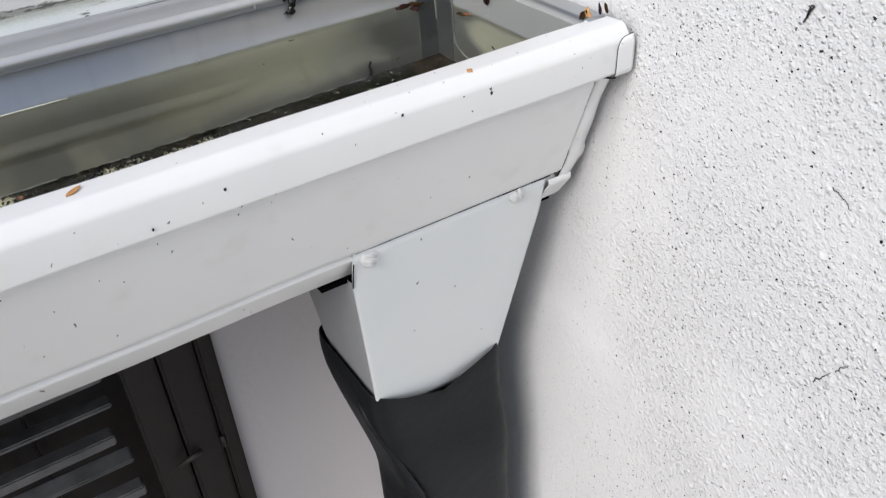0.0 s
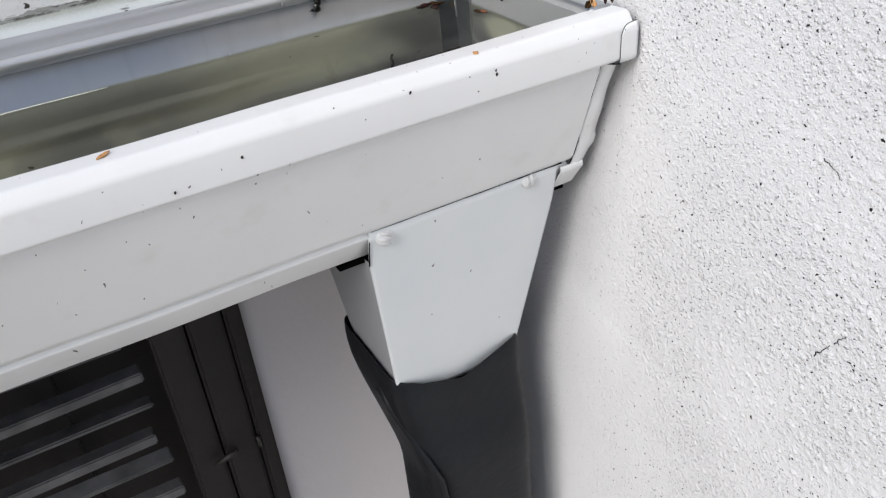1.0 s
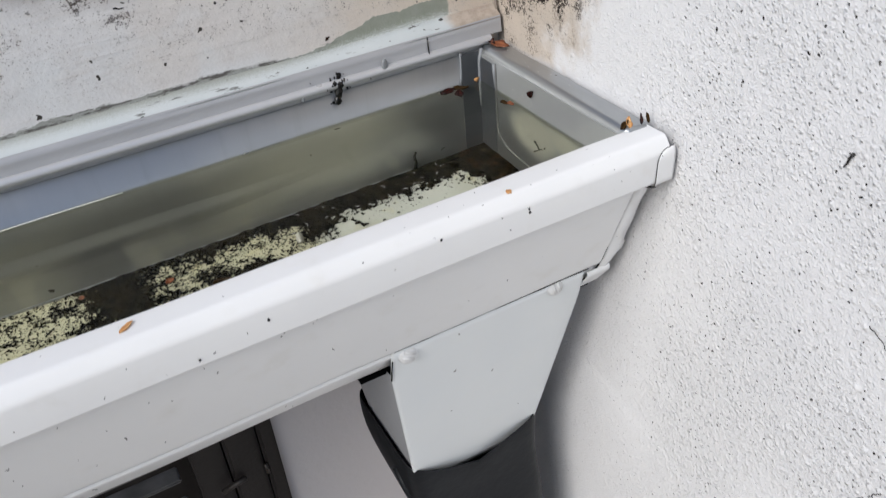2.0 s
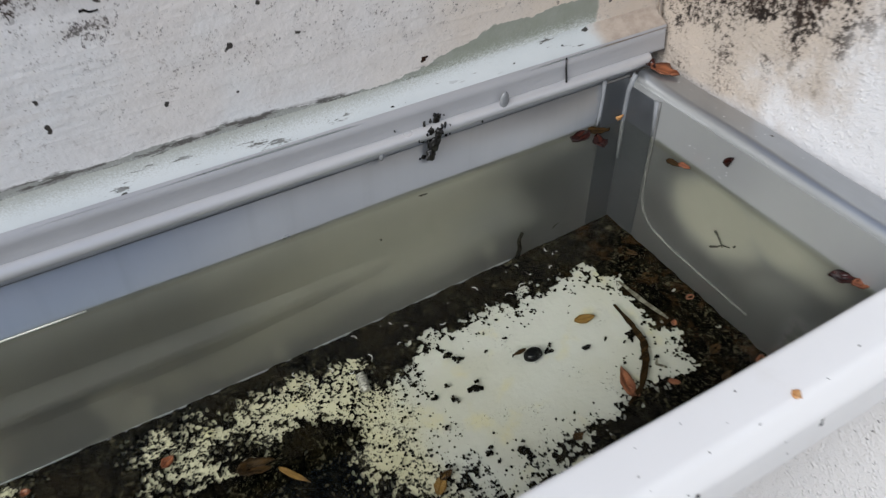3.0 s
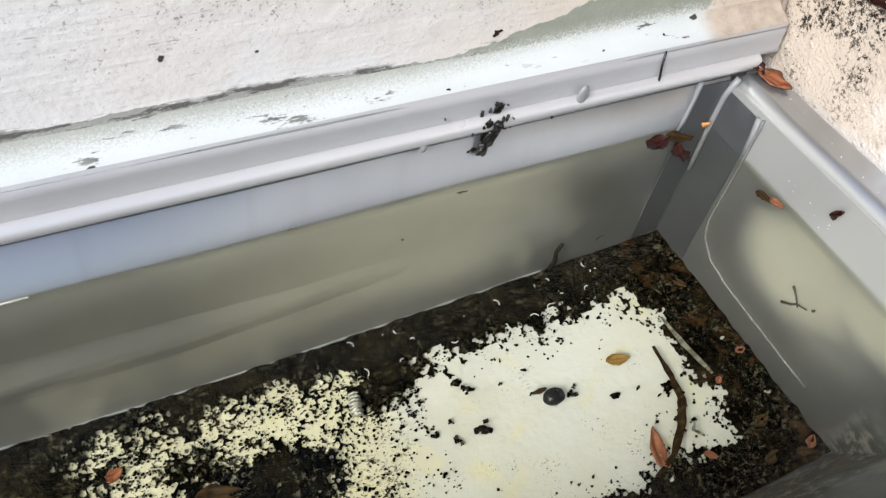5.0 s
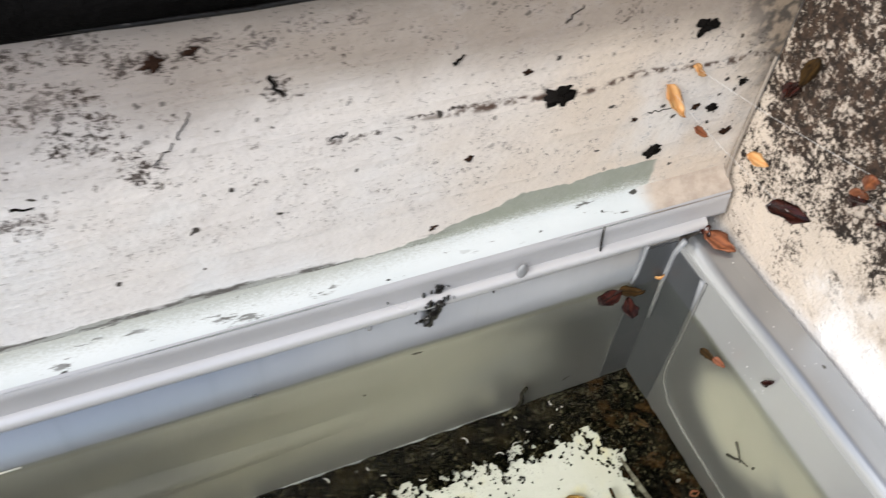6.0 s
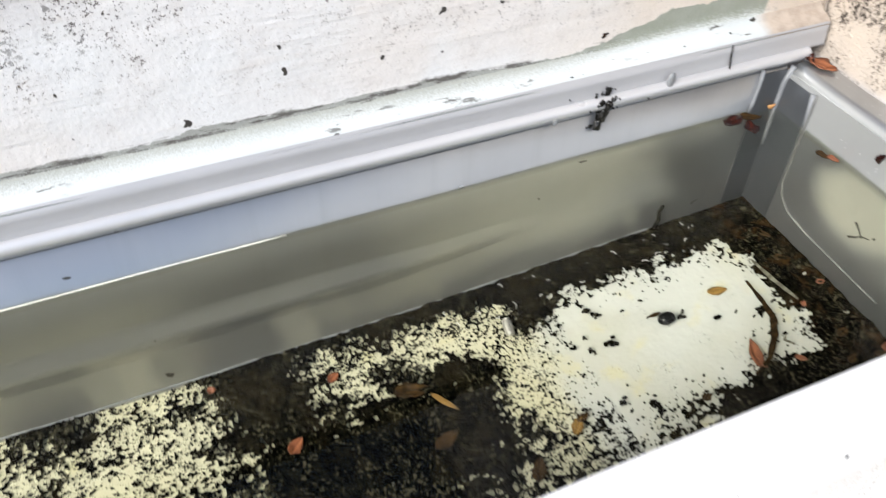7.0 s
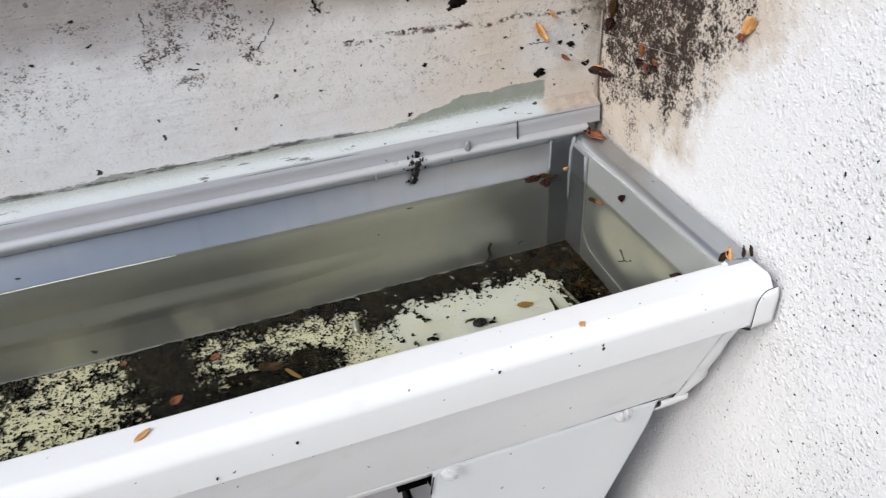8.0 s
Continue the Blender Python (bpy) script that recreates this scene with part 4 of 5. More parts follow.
def outlet():
    o = hub("downspout_outlet", "tapered white metal outlet screwed under the gutter", "gutter outlet")
    bm = bmesh.new()
    rings = []
    for k in range(14):
        t = k / 13
        z = -9.52 - 11.5 * t
        s = min(1.0, (z + 9.52) / -9.8)
        rings.append(squircle(-12.45 + 1.35 * s, -2.35 - 1.0 * s, -0.64 + (-7.42 - z) * 0.245, 8.6, z, 24 - 12 * s, 96))
    loft(bm, rings)
    # sides coloured greyer than the plate to carry their shade under the gutter
    part("funnel", bm, plain("shaded_outlet_sides", (0.40, 0.41, 0.43), (0.48, 0.49, 0.51), 40, 0.45, 0.2), o, "outlet sides in a greyer tone for their shade")
    # front plate, one plane from the crease of the gutter to the pipe
    bm = bmesh.new()
    rows = []
    for k in range(25):
        t = k / 24
        z = -7.42 - 13.6 * t
        q = max(0.0, (-9.5 - z) / 9.8)
        left, right, y = -12.5 + 1.32 * q, -2.33 - 0.98 * q, -0.76 + (-7.42 - z) * 0.245
        w = 0.02 * noise.noise((t * 3, 1.0, 2.0))
        edge = [(left, y + 0.10, z), (left + 0.05, y + 0.02, z)] + [(left + (right - left) * f, y + w * math.sin(math.pi * f), z) for f in spaced(0.02, 0.98, 0.12)] + [(right - 0.05, y + 0.02, z), (right, y + 0.10, z)]
        rows.append(edge + [(x, yy + 0.06, z) for x, yy, z in reversed(edge)])
    loft(bm, rows, closed=True, caps=True)
    plate = part("front_plate", bm, OUTLET_WHITE, o)
    screw(plate, -11.78, -0.62, -7.98, 14)
    screw(plate, -4.05, -0.62, -7.80, 14)


outlet()


def downpipe():
    d = hub("downpipe", "charcoal grey downpipe pushed over the white outlet", "downpipe")
    bm = bmesh.new()
    def ring(z, grow=0.0):
        out = []
        s = min(1.0, max(0.0, (-20.0 - z) / 9.0))
        s = s * s * (3 - 2 * s)
        for x, y, _ in squircle(-11.45 + 1.5 * s - grow, -3.15 + 0.5 * s + grow, 1.86 - 0.5 * s - grow, 9.2 - 1.5 * s + grow, z, 9 - 4.5 * s, 64):
            dip = (1.75 * math.exp(-((x + 7.7) / 2.5) ** 2) + 0.35 * (x > -5)) * max(0.0, min(1.0, (4 - y) / 2)) * max(0.0, 1 - max(0.0, -19 - z) / 6)
            out.append((x, y, z - dip))
        return out
    rings = [ring(-21.5, -0.10), ring(-18.75, -0.08), ring(-18.65, -0.02), ring(-18.8, 0.0)]
    rings += [ring(z, 0.03 * math.sin(z * 0.9)) for z in (-19.3, -20.0, -21, -22, -23, -24, -25, -26, -27, -28, -29, -30, -36, -60, -120, -240)]
    loft(bm, rings)
    part("pipe", bm, PIPE, d)
    pts = [(-11.40, 4.2, -20.6), (-11.25, 3.4, -21.8), (-10.8, 2.4, -23.2), (-10.2, 1.75, -25.2), (-9.6, 1.45, -27.0), (-9.45, 1.5, -28.5), (-9.5, 1.7, -32)]
    part("fold", tube(bmesh.new(), pts, 0.22, 8), PIPE, d, "creased fold in the pipe wall")


downpipe()


# ---- what lies in and on the gutter ----
def sludge():
    """Black algae silt on the sole: a thin uneven crust with holes, thick along the back and in patches."""
    spots = [  # centre, radii, how much it adds to the cover
        (-8.4, 4.7, 4.0, 2.6, -0.62), (-11.8, 4.9, 2.6, 1.7, -0.34), (-5.2, 5.6, 1.6, 1.5, -0.25), (-4.9, 3.0, 1.1, 1.0, -0.2),
        (-7.0, 9.2, 5.5, 1.65, 0.75), (-12.5, 9.3, 4.5, 0.9, 0.6), (-17.5, 9.3, 4.0, 0.7, 0.55), (-2.2, 5.0, 1.5, 5.5, 0.6), (-5.5, 1.0, 4.0, 1.3, 0.6),
        (-15.7, 7.5, 2.3, 1.2, -0.22), (-2.25, 4.6, 0.3, 0.9, -0.42), (-2.1, 3.0, 0.25, 0.6, -0.42), (-4.0, 2.2, 0.5, 0.5, -0.35), (-13.6, 5.0, 1.4, 1.5, -0.16), (-12.2, 7.3, 0.9, 1.4, 0.30), (-15.4, 5.9, 1.3, 0.9, 0.28), (-17.5, 7.0, 0.5, 1.2, 0.2), (-16.8, 4.2, 2.8, 2.3, 0.55),
        (-19.2, 7.2, 1.35, 1.6, -0.13), (-21.7, 7.9, 1.5, 1.7, 0.6), (-20.9, 4.4, 2.6, 2.0, 0.5), (-25.6, 6.4, 2.9, 2.7, -0.14), (-28.0, 9.0, 1.6, 0.8, 0.3), (-31, 7.0, 2.0, 2.6, -0.1)]
    step, x0, y0 = 0.05, -38.0, 0.62
    nx, ny = int((-1.62 - x0) / step), int((9.12 - y0) / step)
    cover, bulk = np.zeros((nx + 1, ny + 1)), np.zeros((nx + 1, ny + 1))
    for i in range(nx + 1):
        x = x0 + i * step
        for j in range(ny + 1):
            y = y0 + j * step
            want = 0.475
            for cx, cy, rx, ry, k in spots:
                d = ((x - cx) / rx) ** 2 + ((y - cy) / ry) ** 2
                if d < 4:
                    want += k * math.exp(-d * 1.25)
            bulk[i, j] = want - 0.5 - 0.26 * noise.noise((x * 1.3, y * 1.3, 0.0))
            f = 0.5 + 0.26 * noise.noise((x * 1.3, y * 1.3, 0.0)) + 0.24 * noise.noise((x * 3.4, y * 3.4, 3.0)) + (0.27 + 0.22 * (x < -12.5)) * noise.noise((x * 7.9 + y * 5.2, y * 7.7 - x * 5.4, 7.43)) + 0.16 * noise.noise((x * 13.7 - y * 9.1, y * 14.3 + x * 8.7, 2.21))
            cover[i, j] = want - f
    slope_x, slope_y = np.gradient(cover)
    verts, faces, index = [], [], {}
    def vert(i, j):
        if (i, j) not in index:
            index[i, j] = len(verts)
            x, y = x0 + i * step, y0 + j * step
            thick = math.tanh(max(0.0, bulk[i, j] + 0.05) * 4) * (cover[i, j] > 0)
            h = 0.02 + 0.15 * thick + thick * (0.12 * noise.noise((x * 2.1 + y * 1.3, y * 2.2 - x * 1.2, 1.37)) + 0.05 * noise.noise((x * 2.9 - y * 3.8, y * 3.1 + x * 3.9, 4.61)))
            if cover[i, j] < 0:
                gx, gy = slope_x[i, j] / step, slope_y[i, j] / step
                k = -cover[i, j] / (gx * gx + gy * gy + 1e-4)
                x, y = x + max(-0.04, min(0.04, k * gx)), y + max(-0.04, min(0.04, k * gy))
            verts.append((x * 0.01, y * 0.01, (-9.29 + h) * 0.01))
        return index[i, j]
    for i in range(nx):
        for j in range(ny):
            if cover[i, j] + cover[i + 1, j] + cover[i, j + 1] + cover[i + 1, j + 1] > 0:
                faces.append((vert(i, j), vert(i + 1, j), vert(i + 1, j + 1), vert(i, j + 1)))
    mesh = bpy.data.meshes.new("sludge")
    mesh.from_pydata(verts, [], faces)
    mesh.materials.append(SLUDGE)
    mesh.shade_smooth()
    tagged(new("sludge", mesh), "black algae sludge crusted on the gutter bottom", "sludge", kind="stuff")
    # loose grains along its ragged edge and over the bare patches
    rnd = random.Random(77)
    verts, faces = [], []
    for k in range(60000):
        x, y = rnd.uniform(-30, -1.9), rnd.uniform(0.8, 9.0)
        c = cover[int((x - x0) / step), int((y - y0) / step)]
        if c > 0.02 or rnd.random() > math.exp(c * (16.0 if x > -11.5 else 4.0)) * 0.8 + 0.0006:
            continue
        r = 0.010 + 0.045 * rnd.random() ** 2
        b = len(verts)
        for dx, dy, dz in ((1, 0, 0.2), (0.3, 0.9, 0.1), (-0.8, 0.5, 0.2), (-0.7, -0.7, 0.1), (0.4, -0.9, 0.2), (0, 0, 0.9)):
            verts.append(((x + dx * r * rnd.uniform(0.6, 1.5)) * 0.01, (y + dy * r * rnd.uniform(0.6, 1.5)) * 0.01, (-9.29 + 0.03 + dz * r) * 0.01))
        faces += [(b, b + 1, b + 5), (b + 1, b + 2, b + 5), (b + 2, b + 3, b + 5), (b + 3, b + 4, b + 5), (b + 4, b, b + 5)]
    mesh = bpy.data.meshes.new("sludge_grains")
    mesh.from_pydata(verts, [], faces)
    mesh.materials.append(SLUDGE)
    tagged(new("sludge_grains", mesh), "loose black algae grains on the cream gutter bottom", "sludge", kind="stuff")


sludge()


def scale_mesh(length, width, cup, seed, thick=0.03):
    """A pointed, cupped bud scale or small leaf, along x, with its base at the origin; centimetres."""
    bm = bmesh.new()
    rows_top, rows_low = [], []
    n, m = 11, 6
    length, width = length * 0.82, width * 0.85
    for i in range(n + 1):
        t = i / n
        w = width * (math.sin(math.pi * min(1, t ** 0.75)) ** 0.8 * 0.5 + 0.012)
        top, low = [], []
        for j in range(m + 1):
            s = 2 * j / m - 1
            edge = 1 + 0.30 * noise.noise((t * 5, s * 1.5, seed)) + 0.12 * noise.noise((t * 14, s * 3, seed))
            x, y = (t - 0.5) * length, s * w * edge
            z = cup * (s * s * w + (2 * t - 1) ** 2 * length * 0.18) + 0.22 * width * noise.noise((t * 3, s * 1.6, seed + 5)) - 0.05 * width * math.exp(-30 * s * s)
            top.append(bm.verts.new(cm(x, y, z + thick)))
            low.append(bm.verts.new(cm(x, y, z)))
        rows_top.append(top), rows_low.append(low)
    for i in range(n):
        for j in range(m):
            bm.faces.new((rows_top[i][j], rows_top[i + 1][j], rows_top[i + 1][j + 1], rows_top[i][j + 1]))
            bm.faces.new((rows_low[i][j], rows_low[i][j + 1], rows_low[i + 1][j + 1], rows_low[i + 1][j]))
        for j in (0, m):
            bm.faces.new((rows_top[i][j], rows_top[i + 1][j], rows_low[i + 1][j], rows_low[i][j]))
    for i in (0, n):
        for j in range(m):
            bm.faces.new((rows_top[i][j], rows_top[i][j + 1], rows_low[i][j + 1], rows_low[i][j]))
    return bm


TINTS = {"amber": AMBER, "russet": RUSSET, "maroon": MAROON, "brown": BROWN, "olive": OLIVE}
WORDS = {"amber": "dry amber bud scale", "russet": "dry russet bud scale", "maroon": "dark maroon bud scale", "brown": "sodden brown leaf", "olive": "sodden yellow leaf"}


def scale(tint, where, place, length, width, turn=0.0, tilt=0.0, lean=0.0, cup=0.35, group=""):
    name = "leaf" if tint in ("brown", "olive") else "bud_scale"
    ob = link_mesh(name, scale_mesh(length, width, cup, place[0] * 3.1 + place[1]), TINTS[tint])
    ob.matrix_basis = pose(place[0] * 0.01, place[1] * 0.01, place[2] * 0.01, lean, tilt, turn)
    return tagged(ob, f"{WORDS[tint]} {where}", "leaf", group or "fallen scales and leaves")


# on the rim and the lip
scale("russet", "lying on the grey end rim", (-0.80, 8.55, 0.14), 1.25, 0.8, -60, 5, 5, 0.3)
scale("maroon", "tucked into the rim corner", (-1.0, 9.05, 0.25), 0.6, 0.4, -80, 20, 20)
scale("amber", "standing in the corner of lip and wall", (-1.2, -1.76, 0.24), 0.65, 0.36, 60, -40, 30, 0.4)
scale("brown", "standing in the corner of lip and wall", (-1.45, -1.78, 0.22), 0.7, 0.32, 20, -20, 50, 0.4)
scale("maroon", "standing upright beside the lip end", (-0.72, -1.95, 0.36), 0.6, 0.2, 80, -75, 10, 0.3)
scale("brown", "standing upright beside the lip end", (-0.42, -2.0, 0.33), 0.55, 0.2, 100, -70, 0, 0.3)
scale("amber", "flake lying on the white lip", (-21.92, -2.55, 0.075), 0.75, 0.24, 35, 0, 0, 0.05)
scale("amber", "tiny flake stuck to the white lip", (-7.87, -3.05, 0.07), 0.32, 0.26, 20, 0, 12, 0.05)
# afloat at the water line
scale("maroon", "floating against the back wall", (-3.75, 8.95, -1.72), 1.15, 0.55, 12, 0, 0, 0.3)
scale("maroon", "floating against the back wall", (-3.35, 8.45, -1.74), 0.95, 0.55, 70, 0, 0, 0.3)
scale("brown", "floating against the back wall", (-3.0, 8.95, -1.73), 1.0, 0.45, -20, 0, 0, 0.3)
scale("amber", "tiny seed husk stuck in the corner", (-1.95, 9.05, -1.62), 0.45, 0.32, 90, 60, 0, 0.5)
scale("brown", "floating along the end cap", (-2.1, 6.25, -1.75), 0.65, 0.32, -72, 0, 0, 0.25)
scale("russet", "floating along the end cap", (-1.98, 5.9, -1.70), 0.5, 0.3, -70, 0, 0, 0.3)
scale("maroon", "stuck on the end cap wall", (-1.78, 4.42, -0.72), 0.50, 0.42, 80, 75, 0, 0.5)
scale("maroon", "floating at the end cap near the lip", (-1.95, -0.25, -1.72), 1.0, 0.5, -50, 0, 0, 0.35)
scale("russet", "floating at the end cap near the lip", (-1.75, -0.7, -1.70), 0.7, 0.4, -30, 0, 0, 0.35)
# sunken
SUNK = -9.12
for tint, x, y, le, wi, turn in (
        ("olive", -5.68, 5.5, 0.95, 0.40, -12), ("russet", -6.2, 2.75, 1.5, 0.5, 66), ("russet", -6.25, 2.35, 0.6, 0.3, 100),
        ("russet", -4.92, 1.95, 0.5, 0.26, -40), ("russet", -2.0, 4.31, 0.45, 0.26, 0), ("russet", -2.0, 1.10, 0.6, 0.32, 30),
        ("brown", -2.3, 7.05, 0.6, 0.3, -50), ("brown", -2.6, 5.9, 0.5, 0.3, 20), ("brown", -2.9, 2.2, 0.7, 0.36, 15), ("brown", -3.3, 1.2, 0.8, 0.36, 10), ("russet", -3.25, 3.75, 0.35, 0.22, 40), ("brown", -2.4, 0.95, 0.6, 0.3, -20),
        ("brown", -17.3, 6.05, 1.5, 0.62, -10), ("olive", -16.5, 5.25, 1.3, 0.22, -55),
        ("russet", -19.45, 7.5, 0.6, 0.36, 30), ("russet", -21.3, 5.6, 0.8, 0.5, 40), ("russet", -23.15, 8.5, 0.35, 0.3, 0), ("brown", -17.0, 4.0, 1.2, 0.5, 20),
        ("brown", -14.9, 1.95, 1.1, 0.5, 60), ("olive", -13.05, 2.8, 0.9, 0.4, 40), ("brown", -12.75, 3.0, 0.6, 0.3, 10), ("brown", -8.7, 2.0, 0.5, 0.3, 10)):
    scale(tint, "sunk on the gutter bottom", (x, y, SUNK), le, wi, turn, 4, 3, 0.25, "sunken leaves in the gutter")
# caught in webs in the corner over the gutter
WEB = "scales caught in the corner webs"
for tint, p, le, wi, turn, tilt in (
        ("maroon", (-2.35, 6.05, 4.42), 1.35, 0.55, -35, 12), ("maroon", (-1.0, 5.55, 4.78), 0.85, 0.5, 60, 60), ("russet", (-0.9, 5.6, 5.3), 0.9, 0.4, 40, 70), ("maroon", (-1.0, 4.65, 4.85), 0.8, 0.5, 60, 50),
        ("russet", (-1.0, 4.4, 5.2), 0.7, 0.4, 30, 40), ("amber", (-0.9, 8.55, 3.4), 0.8, 0.42, -40, 20), ("amber", (-3.2, 9.75, 5.0), 1.2, 0.5, -50, 50), ("russet", (-2.0, 9.7, 3.7), 0.6, 0.28, -30, 30),
        ("amber", (-0.25, 0.45, 7.8), 1.2, 0.55, 70, 60), ("russet", (-0.25, 0.75, 7.35), 0.5, 0.35, 60, 60), ("amber", (-2.65, 9.85, 5.7), 0.6, 0.32, -20, 40), ("maroon", (-0.4, 8.9, 5.2), 1.0, 0.5, 80, 70),
        ("brown", (-0.45, 8.6, 6.0), 1.2, 0.45, 80, 80), ("russet", (-0.3, 6.0, 4.3), 0.8, 0.5, 60, 60)):
    scale(tint, "hanging in a web in the mouldy corner", p, le, wi, turn, tilt, 25, 0.4, WEB)


def webs():
    w = hub("spider_web", "thin pale web threads across the mouldy corner", "spider web")
    for a, b in (((-2.65, 9.85, 5.75), (-0.1, 4.2, 5.5)), ((-2.35, 6.05, 4.5), (-0.1, 7.6, 3.2)), ((-2.35, 6.05, 4.5), (-3.2, 10.0, 5.2)), ((-0.1, 3.0, 5.1), (-1.0, 5.6, 5.0))):
        a, b = Vector(a), Vector(b)
        pts = [tuple(a.lerp(b, k / 6) - Vector((0, 0, 0.12 * math.sin(math.pi * k / 6)))) for k in range(7)]
        part("thread", tube(bmesh.new(), pts, 0.0045, 5), THREAD, w)


webs()


def clump(name, place, size, material, label, category, seed, pieces=5, spread=0.5, group=""):
    bm = bmesh.new()
    rnd = random.Random(seed)
    for k in range(pieces):
        off = [rnd.uniform(-spread, spread) * size[i] for i in range(3)] if k else (0, 0, 0)
        f = rnd.uniform(0.35, 0.75) if k else 0.8
        blob(bm, [place[i] + off[i] for i in range(3)], [s * f for s in size], seed + k * 1.7, 1.5 if pieces == 1 else 1.0, 3 if pieces == 1 else 2)
    return tagged(link_mesh(name, bm, material), label, category, group)


clump("debris_clump", (-7.78, 8.08, 7.56), (0.30, 0.12, 0.24), SOOT, "ragged black debris clump hanging by the fascia", "debris", 3, 1)
for x, z, r, seed in ((-3.09, 3.09, 0.34, 5), (-2.76, 6.9, 0.4, 6), (-1.6, 4.2, 0.25, 7), (-0.9, 4.9, 0.22, 8)):
    clump("mould_spot", (x, 10.0, z), (r * 0.7, 0.05, r * 0.5), SOOT, "black mould knot on the fascia", "mould", seed, 1, 0.9, "mould knots on the fascia")


def hanger():
    h = hub("gutter_hanger", "tarred metal gutter hanger clip on the back bead", "gutter clip")
    clip = part("clip", tube(bmesh.new(), [(-9.35, 9.30, 0.45), (-9.38, 9.06, 0.3), (-9.42, 9.14, -0.15), (-9.5, 9.2, -0.45)], 0.05, 8), TAR, h, "tarred metal clip")
    for x, y, z, r in ((-9.42, 9.14, -0.10, 0.17), (-9.52, 9.20, -0.50, 0.15), (-9.34, 9.06, 0.30, 0.12)):
        part("resin_blob", blob(bmesh.new(), (x, y, z), (r, 0.10, r * 1.5), x + z, 0.5, 3), TAR, clip, "glossy black resin blob")
    rnd = random.Random(9)
    for k in range(42):
        spread = 0.16 if k < 24 else 0.6
        z = rnd.uniform(-0.65, 0.95) if k < 24 else rnd.uniform(-0.1, 1.4)
        x = -9.4 + rnd.gauss(0, spread) - 0.10 * (z < 0)
        y = 9.36 if z < 0.1 else 9.10 if z < 0.5 else 9.30 if z < 0.85 else 9.46
        r = rnd.uniform(0.03, 0.13) if k < 24 else rnd.uniform(0.015, 0.05)
        part("tar_drip", blob(bmesh.new(), (x, y, z), (r * rnd.uniform(0.6, 1.2), 0.045, r * rnd.uniform(1, 2.2)), k * 2.1, 1.0, 2), TAR, clip)


hanger()
for pts, r in (([(-4.42, 9.40, 1.25), (-4.44, 9.32, 0.85), (-4.47, 9.20, 0.45)], 0.035),):
    tagged(link_mesh("crack", tube(bmesh.new(), pts, r, 6), TAR), "dark vertical crack in the back bead", "crack")
rnd = random.Random(21)
for k in range(26):
    x = -9.8 - rnd.uniform(0, 1) ** 1.5 * 9 if k < 18 else rnd.uniform(-8.5, -1.6)
    r = rnd.uniform(0.02, 0.06)
    y, z = (9.50, 1.33) if k < 18 else rnd.choice(((9.72, 1.52), (9.40, 0.2), (9.45, 1.1)))
    tagged(link_mesh("dirt_crumb", blob(bmesh.new(), (x, y, z), (r * rnd.uniform(1, 2.5), 0.03, r), k * 1.3, 0.6, 1), TAR), "black dirt crumb along the white flashing", "dirt", "dirt crumbs on the flashing")
for x, y, z, r in ((-7.30, -3.53, -0.62, 0.11), (-7.28, -3.54, -0.80, 0.07), (-17.73, -3.55, -0.98, 0.06), (-11.09, -3.56, -0.5, 0.06), (-13.0, -3.52, -1.0, 0.045), (-20.2, -3.54, -1.5, 0.05), (-5.2, -3.52, -0.7, 0.05)):
    tagged(link_mesh("dirt_speck", blob(bmesh.new(), (x, y, z), (r * 0.75, 0.03, r * 1.1), x, 0.9, 2), TAR), "black dirt speck stuck to the white lip", "dirt", "dirt specks on the lip")


def scrap():
    bm = bmesh.new()
    for pts in ([(4.30, -5.65), (4.05, -5.35), (3.90, -5.05), (3.60, -4.85)], [(4.28, -4.50), (4.05, -4.80), (3.85, -5.15)], [(3.45, -4.62), (3.42, -4.50)]):
        tube(bm, [(-1.72, y, z) for y, z in pts], 0.045, 6, 0.5)
    return bm


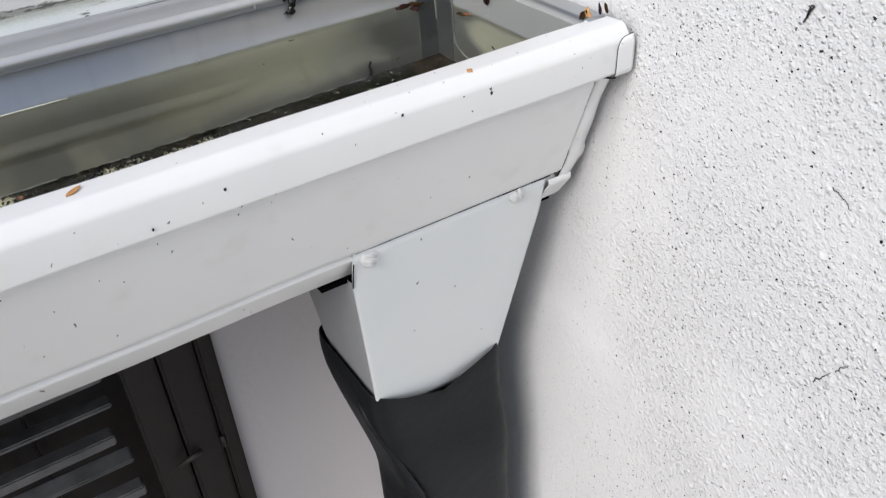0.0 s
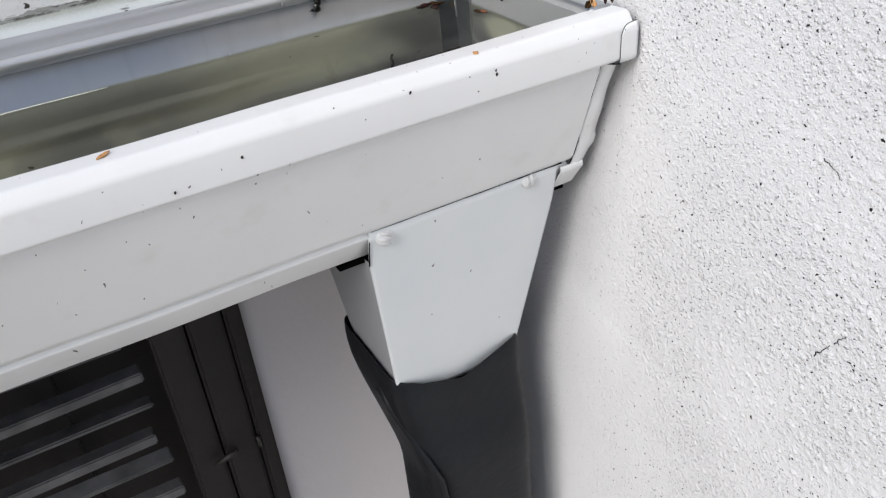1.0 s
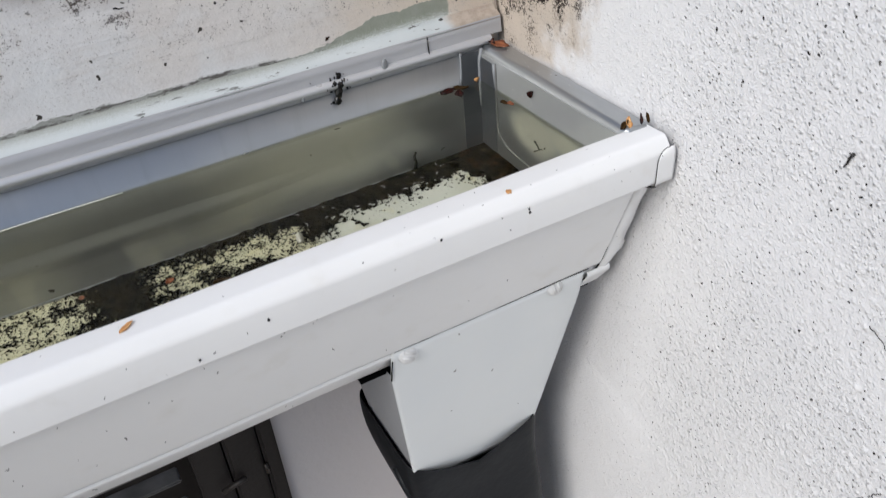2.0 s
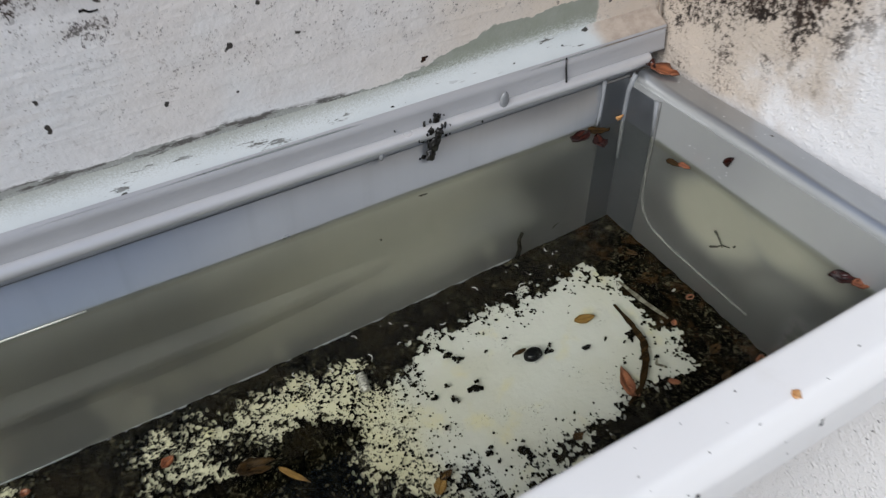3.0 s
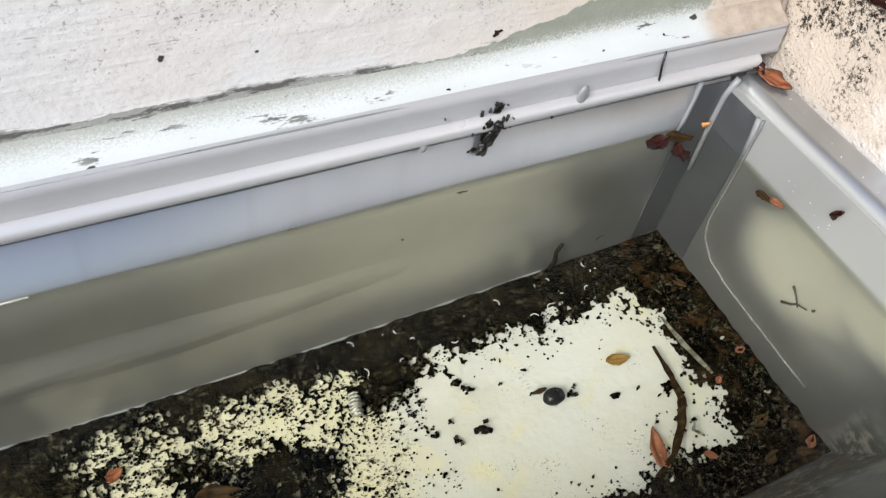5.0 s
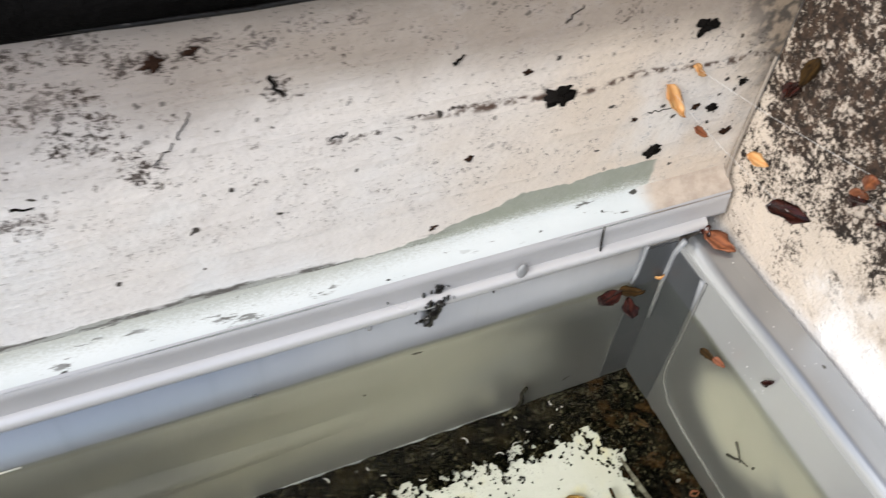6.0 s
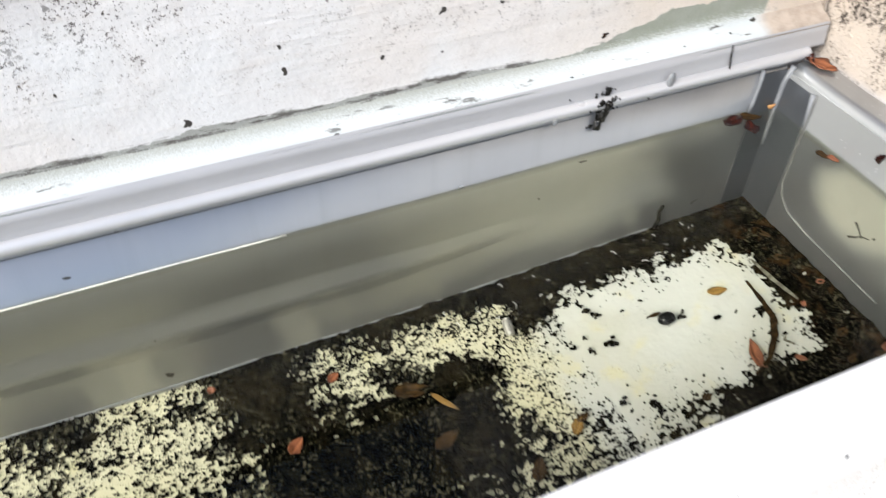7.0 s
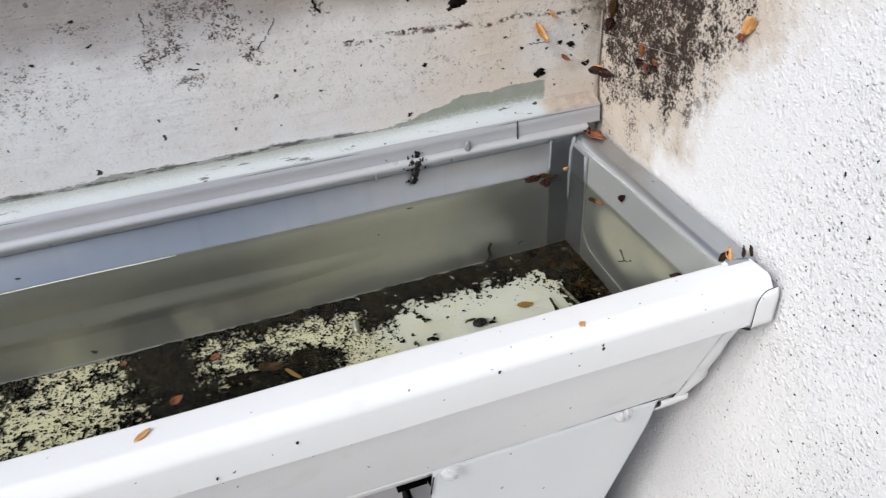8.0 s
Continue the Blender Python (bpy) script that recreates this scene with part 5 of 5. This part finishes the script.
def sunk_things():
    bm = blob(bmesh.new(), (-8.05, 5.2, -9.08), (0.34, 0.26, 0.2), 1.0, 0.08, 3)
    p = tagged(link_mesh("pebble", bm, PEBBLE), "shiny black pebble sunk on the cream gutter bottom", "pebble")
    part("flake", blob(bmesh.new(), (-8.35, 5.5, -9.05), (0.22, 0.08, 0.06), 4.0, 0.4, 2), BROWN, p, "brown flake")
    s = hub("fallen_screw", "fallen worn screw lying in black sludge", "screw")
    bm = tube(bmesh.new(), [(-13.35, 6.75, -9.05), (-13.2, 7.4, -9.05)], 0.11, 10, 0.8)
    part("shank", bm, STEEL, s)
    a = Vector((-13.37, 6.72, -9.05))
    d = (Vector((-13.2, 7.4, -9.05)) - a).normalized()
    u, v = Vector((0, 0, 1)), d.cross(Vector((0, 0, 1)))
    pts = [tuple(a + d * (0.06 + 0.62 * k / 48) + (u * math.cos(k * 0.8) + v * math.sin(k * 0.8)) * 0.15) for k in range(49)]
    part("thread_ridge", tube(bmesh.new(), pts, 0.035, 5), STEEL, s)
    tagged(link_mesh("twig", tube(bmesh.new(), [(-5.95, 9.05, -9.1), (-5.9, 9.0, -8.4), (-5.96, 9.02, -7.8), (-5.86, 9.0, -7.3)], 0.09, 6, 0.7), TWIG), "short dark twig leaning on the back wall", "twig")
    tagged(link_mesh("wire_scrap", scrap(), plain("grey_fluff", (0.05, 0.05, 0.042), (0.13, 0.125, 0.105), 300, 0.9, 0, 0.001, 600, 0.05)), "bent scrap of wire on the end cap", "wire")
    # a long dark leaf strip curling round the white patch, and pale fibres
    for name, tint, label, width, pts in (
            ("leaf_strip", STRIP, "long curled sodden leaf strip on the gutter bottom", 0.30, [(-4.45, 5.45), (-4.53, 4.42), (-4.67, 3.68), (-5.14, 3.03), (-5.91, 2.35), (-6.71, 2.04)]),
            ("plant_fibre", FIBRE, "pale flat plant fibre lying on black sludge", 0.20, [(-3.62, 6.2), (-3.52, 5.06), (-3.32, 3.99)]),
            ("plant_fibre", FIBRE, "pale flat plant fibre lying on black sludge", 0.12, [(-4.76, 2.93), (-4.95, 2.75), (-4.74, 2.47)])):
        path = []
        for a, b in zip(pts, pts[1:]):
            path += [Vector(a).lerp(Vector(b), k / 5) for k in range(5)]
        path.append(Vector(pts[-1]))
        rows = []
        for k, p in enumerate(path):
            d = (path[min(k + 1, len(path) - 1)] - path[max(k - 1, 0)]).normalized()
            w = width * (0.25 + 0.75 * math.sin(math.pi * (k + 0.6) / (len(path) + 0.2))) * (0.8 + 0.5 * noise.noise((k * 0.5, width, 3.0)))
            side = Vector((-d.y, d.x)) * w / 2
            q = [p + side * f for f in (-1, -0.4, 0.3, 1)]
            z = [-9.09 + 0.05 * noise.noise((k * 0.4, f, 1.0)) + 0.04 * f * f for f in (-1, -0.4, 0.3, 1)]
            rows.append([(q[i].x, q[i].y, z[i] + 0.03) for i in range(4)] + [(q[i].x, q[i].y, z[i]) for i in (3, 2, 1, 0)])
        tagged(link_mesh(name, loft(bmesh.new(), rows, closed=True, caps=True), tint), label, "leaf" if tint is STRIP else "fibre", "sunken leaves in the gutter")
    rnd = random.Random(5)
    for k in range(24):
        x, y, r = rnd.uniform(-15, -4), rnd.uniform(7.6, 8.9), rnd.uniform(0.07, 0.15)
        t0 = rnd.uniform(0, 6)
        pts = [(x + r * math.cos(t0 + a * 0.35), y + r * math.sin(t0 + a * 0.35), -9.10) for a in range(7)]
        tagged(link_mesh("metal_shaving", tube(bmesh.new(), pts, 0.012, 5), SHAVING_GLINT), "tiny curled metal shaving on the sludge", "swarf", "metal shavings in the sludge")
    for k in range(46):
        x, y = rnd.uniform(-12.5, -4.5), 1.2 + 5.6 * rnd.random() ** 1.4
        r = rnd.choice((0.03, 0.03, 0.04, 0.05, 0.07, 0.09, 0.13))
        clump("sludge_clump", (x, y, -9.22), (r * 1.3, r, 0.07), SLUDGE, "small black sludge clump on the cream bottom", "sludge", k + 40, 7, 1.2, "loose sludge clumps")


sunk_things()


# marks on the render: a hairline crack, a scuff and scraped lines
def wall_marks():
    rnd = random.Random(12)
    for label, pts, r in (("hairline crack in the white render", [(-0.06, -13.2, -3.05), (-0.06, -13.5, -3.2), (-0.06, -13.75, -3.37), (-0.06, -14.04, -3.56)], 0.02),
                          ("scraped dark line in the white render", [(-0.06, -14.25, -11.3), (-0.06, -14.5, -10.9), (-0.06, -14.84, -10.4)], 0.03),
                          ("scraped dark line in the white render", [(-0.06, -15.0, -10.2), (-0.06, -15.2, -9.9), (-0.06, -15.4, -9.6)], 0.025)):
        bm = bmesh.new()
        fine = []
        for a, b in zip(pts, pts[1:]):
            fine += [tuple(Vector(a).lerp(Vector(b), k / 4) + Vector((0, rnd.uniform(-0.05, 0.05), rnd.uniform(-0.05, 0.05)))) for k in range(4)]
        tagged(link_mesh("render_mark", tube(bm, fine + [pts[-1]], r, 5, 0.5), TAR), label, "mark", "marks on the render")
    bm = tube(bmesh.new(), [(-0.07, -11.15, 2.7), (-0.08, -11.05, 2.5), (-0.07, -11.0, 2.3), (-0.07, -10.9, 2.1)], 0.07, 6, 0.4)
    tagged(link_mesh("scuff", bm, TAR), "small black scuff on the white render", "mark", "marks on the render")


wall_marks()


def fascia_marks():
    rnd = random.Random(31)
    for (x0, z0), (x1, z1), r in (
            ((-15.26, 6.22), (-14.83, 6.66), 0.022), ((-14.80, 6.70), (-14.47, 7.28), 0.020), ((-12.95, 7.76), (-12.73, 7.22), 0.05), ((-6.6, 7.73), (-6.26, 8.05), 0.025),
            ((-3.63, 4.51), (-2.67, 4.47), 0.018), ((-11.78, 5.88), (-11.4, 5.96), 0.03), ((-21.26, 7.24), (-21.08, 7.32), 0.03), ((-17.96, 5.80), (-17.58, 5.77), 0.035),
            ((-19.26, 8.13), (-19.18, 7.57), 0.022), ((-9.1, 7.22), (-8.9, 7.36), 0.05)):
        pts = []
        for k in range(9):
            f = k / 8
            pts.append((x0 + (x1 - x0) * f + rnd.uniform(-0.05, 0.05), 10.03, z0 + (z1 - z0) * f + rnd.uniform(-0.05, 0.05)))
        bm = tube(bmesh.new(), pts, r, 6, 0.6)
        tagged(link_mesh("scratch", bm, SOOT), "thin black scratch in the old fascia paint", "scratch", "scratches on the fascia")
    for x, z, r in ((-7.33, 6.6, 0.06), (-8.49, 4.38, 0.06), (-9.27, 2.27, 0.07), (-14.93, 8.50, 0.13), (-14.25, 8.62, 0.07), (-4.0, 4.39, 0.07), (-2.15, 4.34, 0.09), (-0.77, 3.17, 0.13), (-21.57, 8.22, 0.06), (-23.2, 6.86, 0.06)):
        bm = blob(bmesh.new(), (x, 10.03, z), (r * 1.3, 0.03, r), x, 1.4, 3)
        tagged(link_mesh("mould_spot", bm, MOULD), "brown-black mould spot on the fascia", "mould", "mould spots on the fascia")
    for k in range(22):
        if k < 12:
            p = (rnd.uniform(-1.35, -0.4), rnd.uniform(1.5, 8.2), 0.12)
        else:
            p = (-1.70, rnd.uniform(4.4, 6.2), rnd.uniform(-1.5, -0.9))
        r = rnd.uniform(0.008, 0.022)
        tagged(link_mesh("lime_speck", blob(bmesh.new(), p, (r, r, r * 0.7), k * 1.9, 0.4, 1), SHAVING_GLINT), "tiny white lime speck on the grey end cap", "speck", "lime specks on the end cap")


fascia_marks()
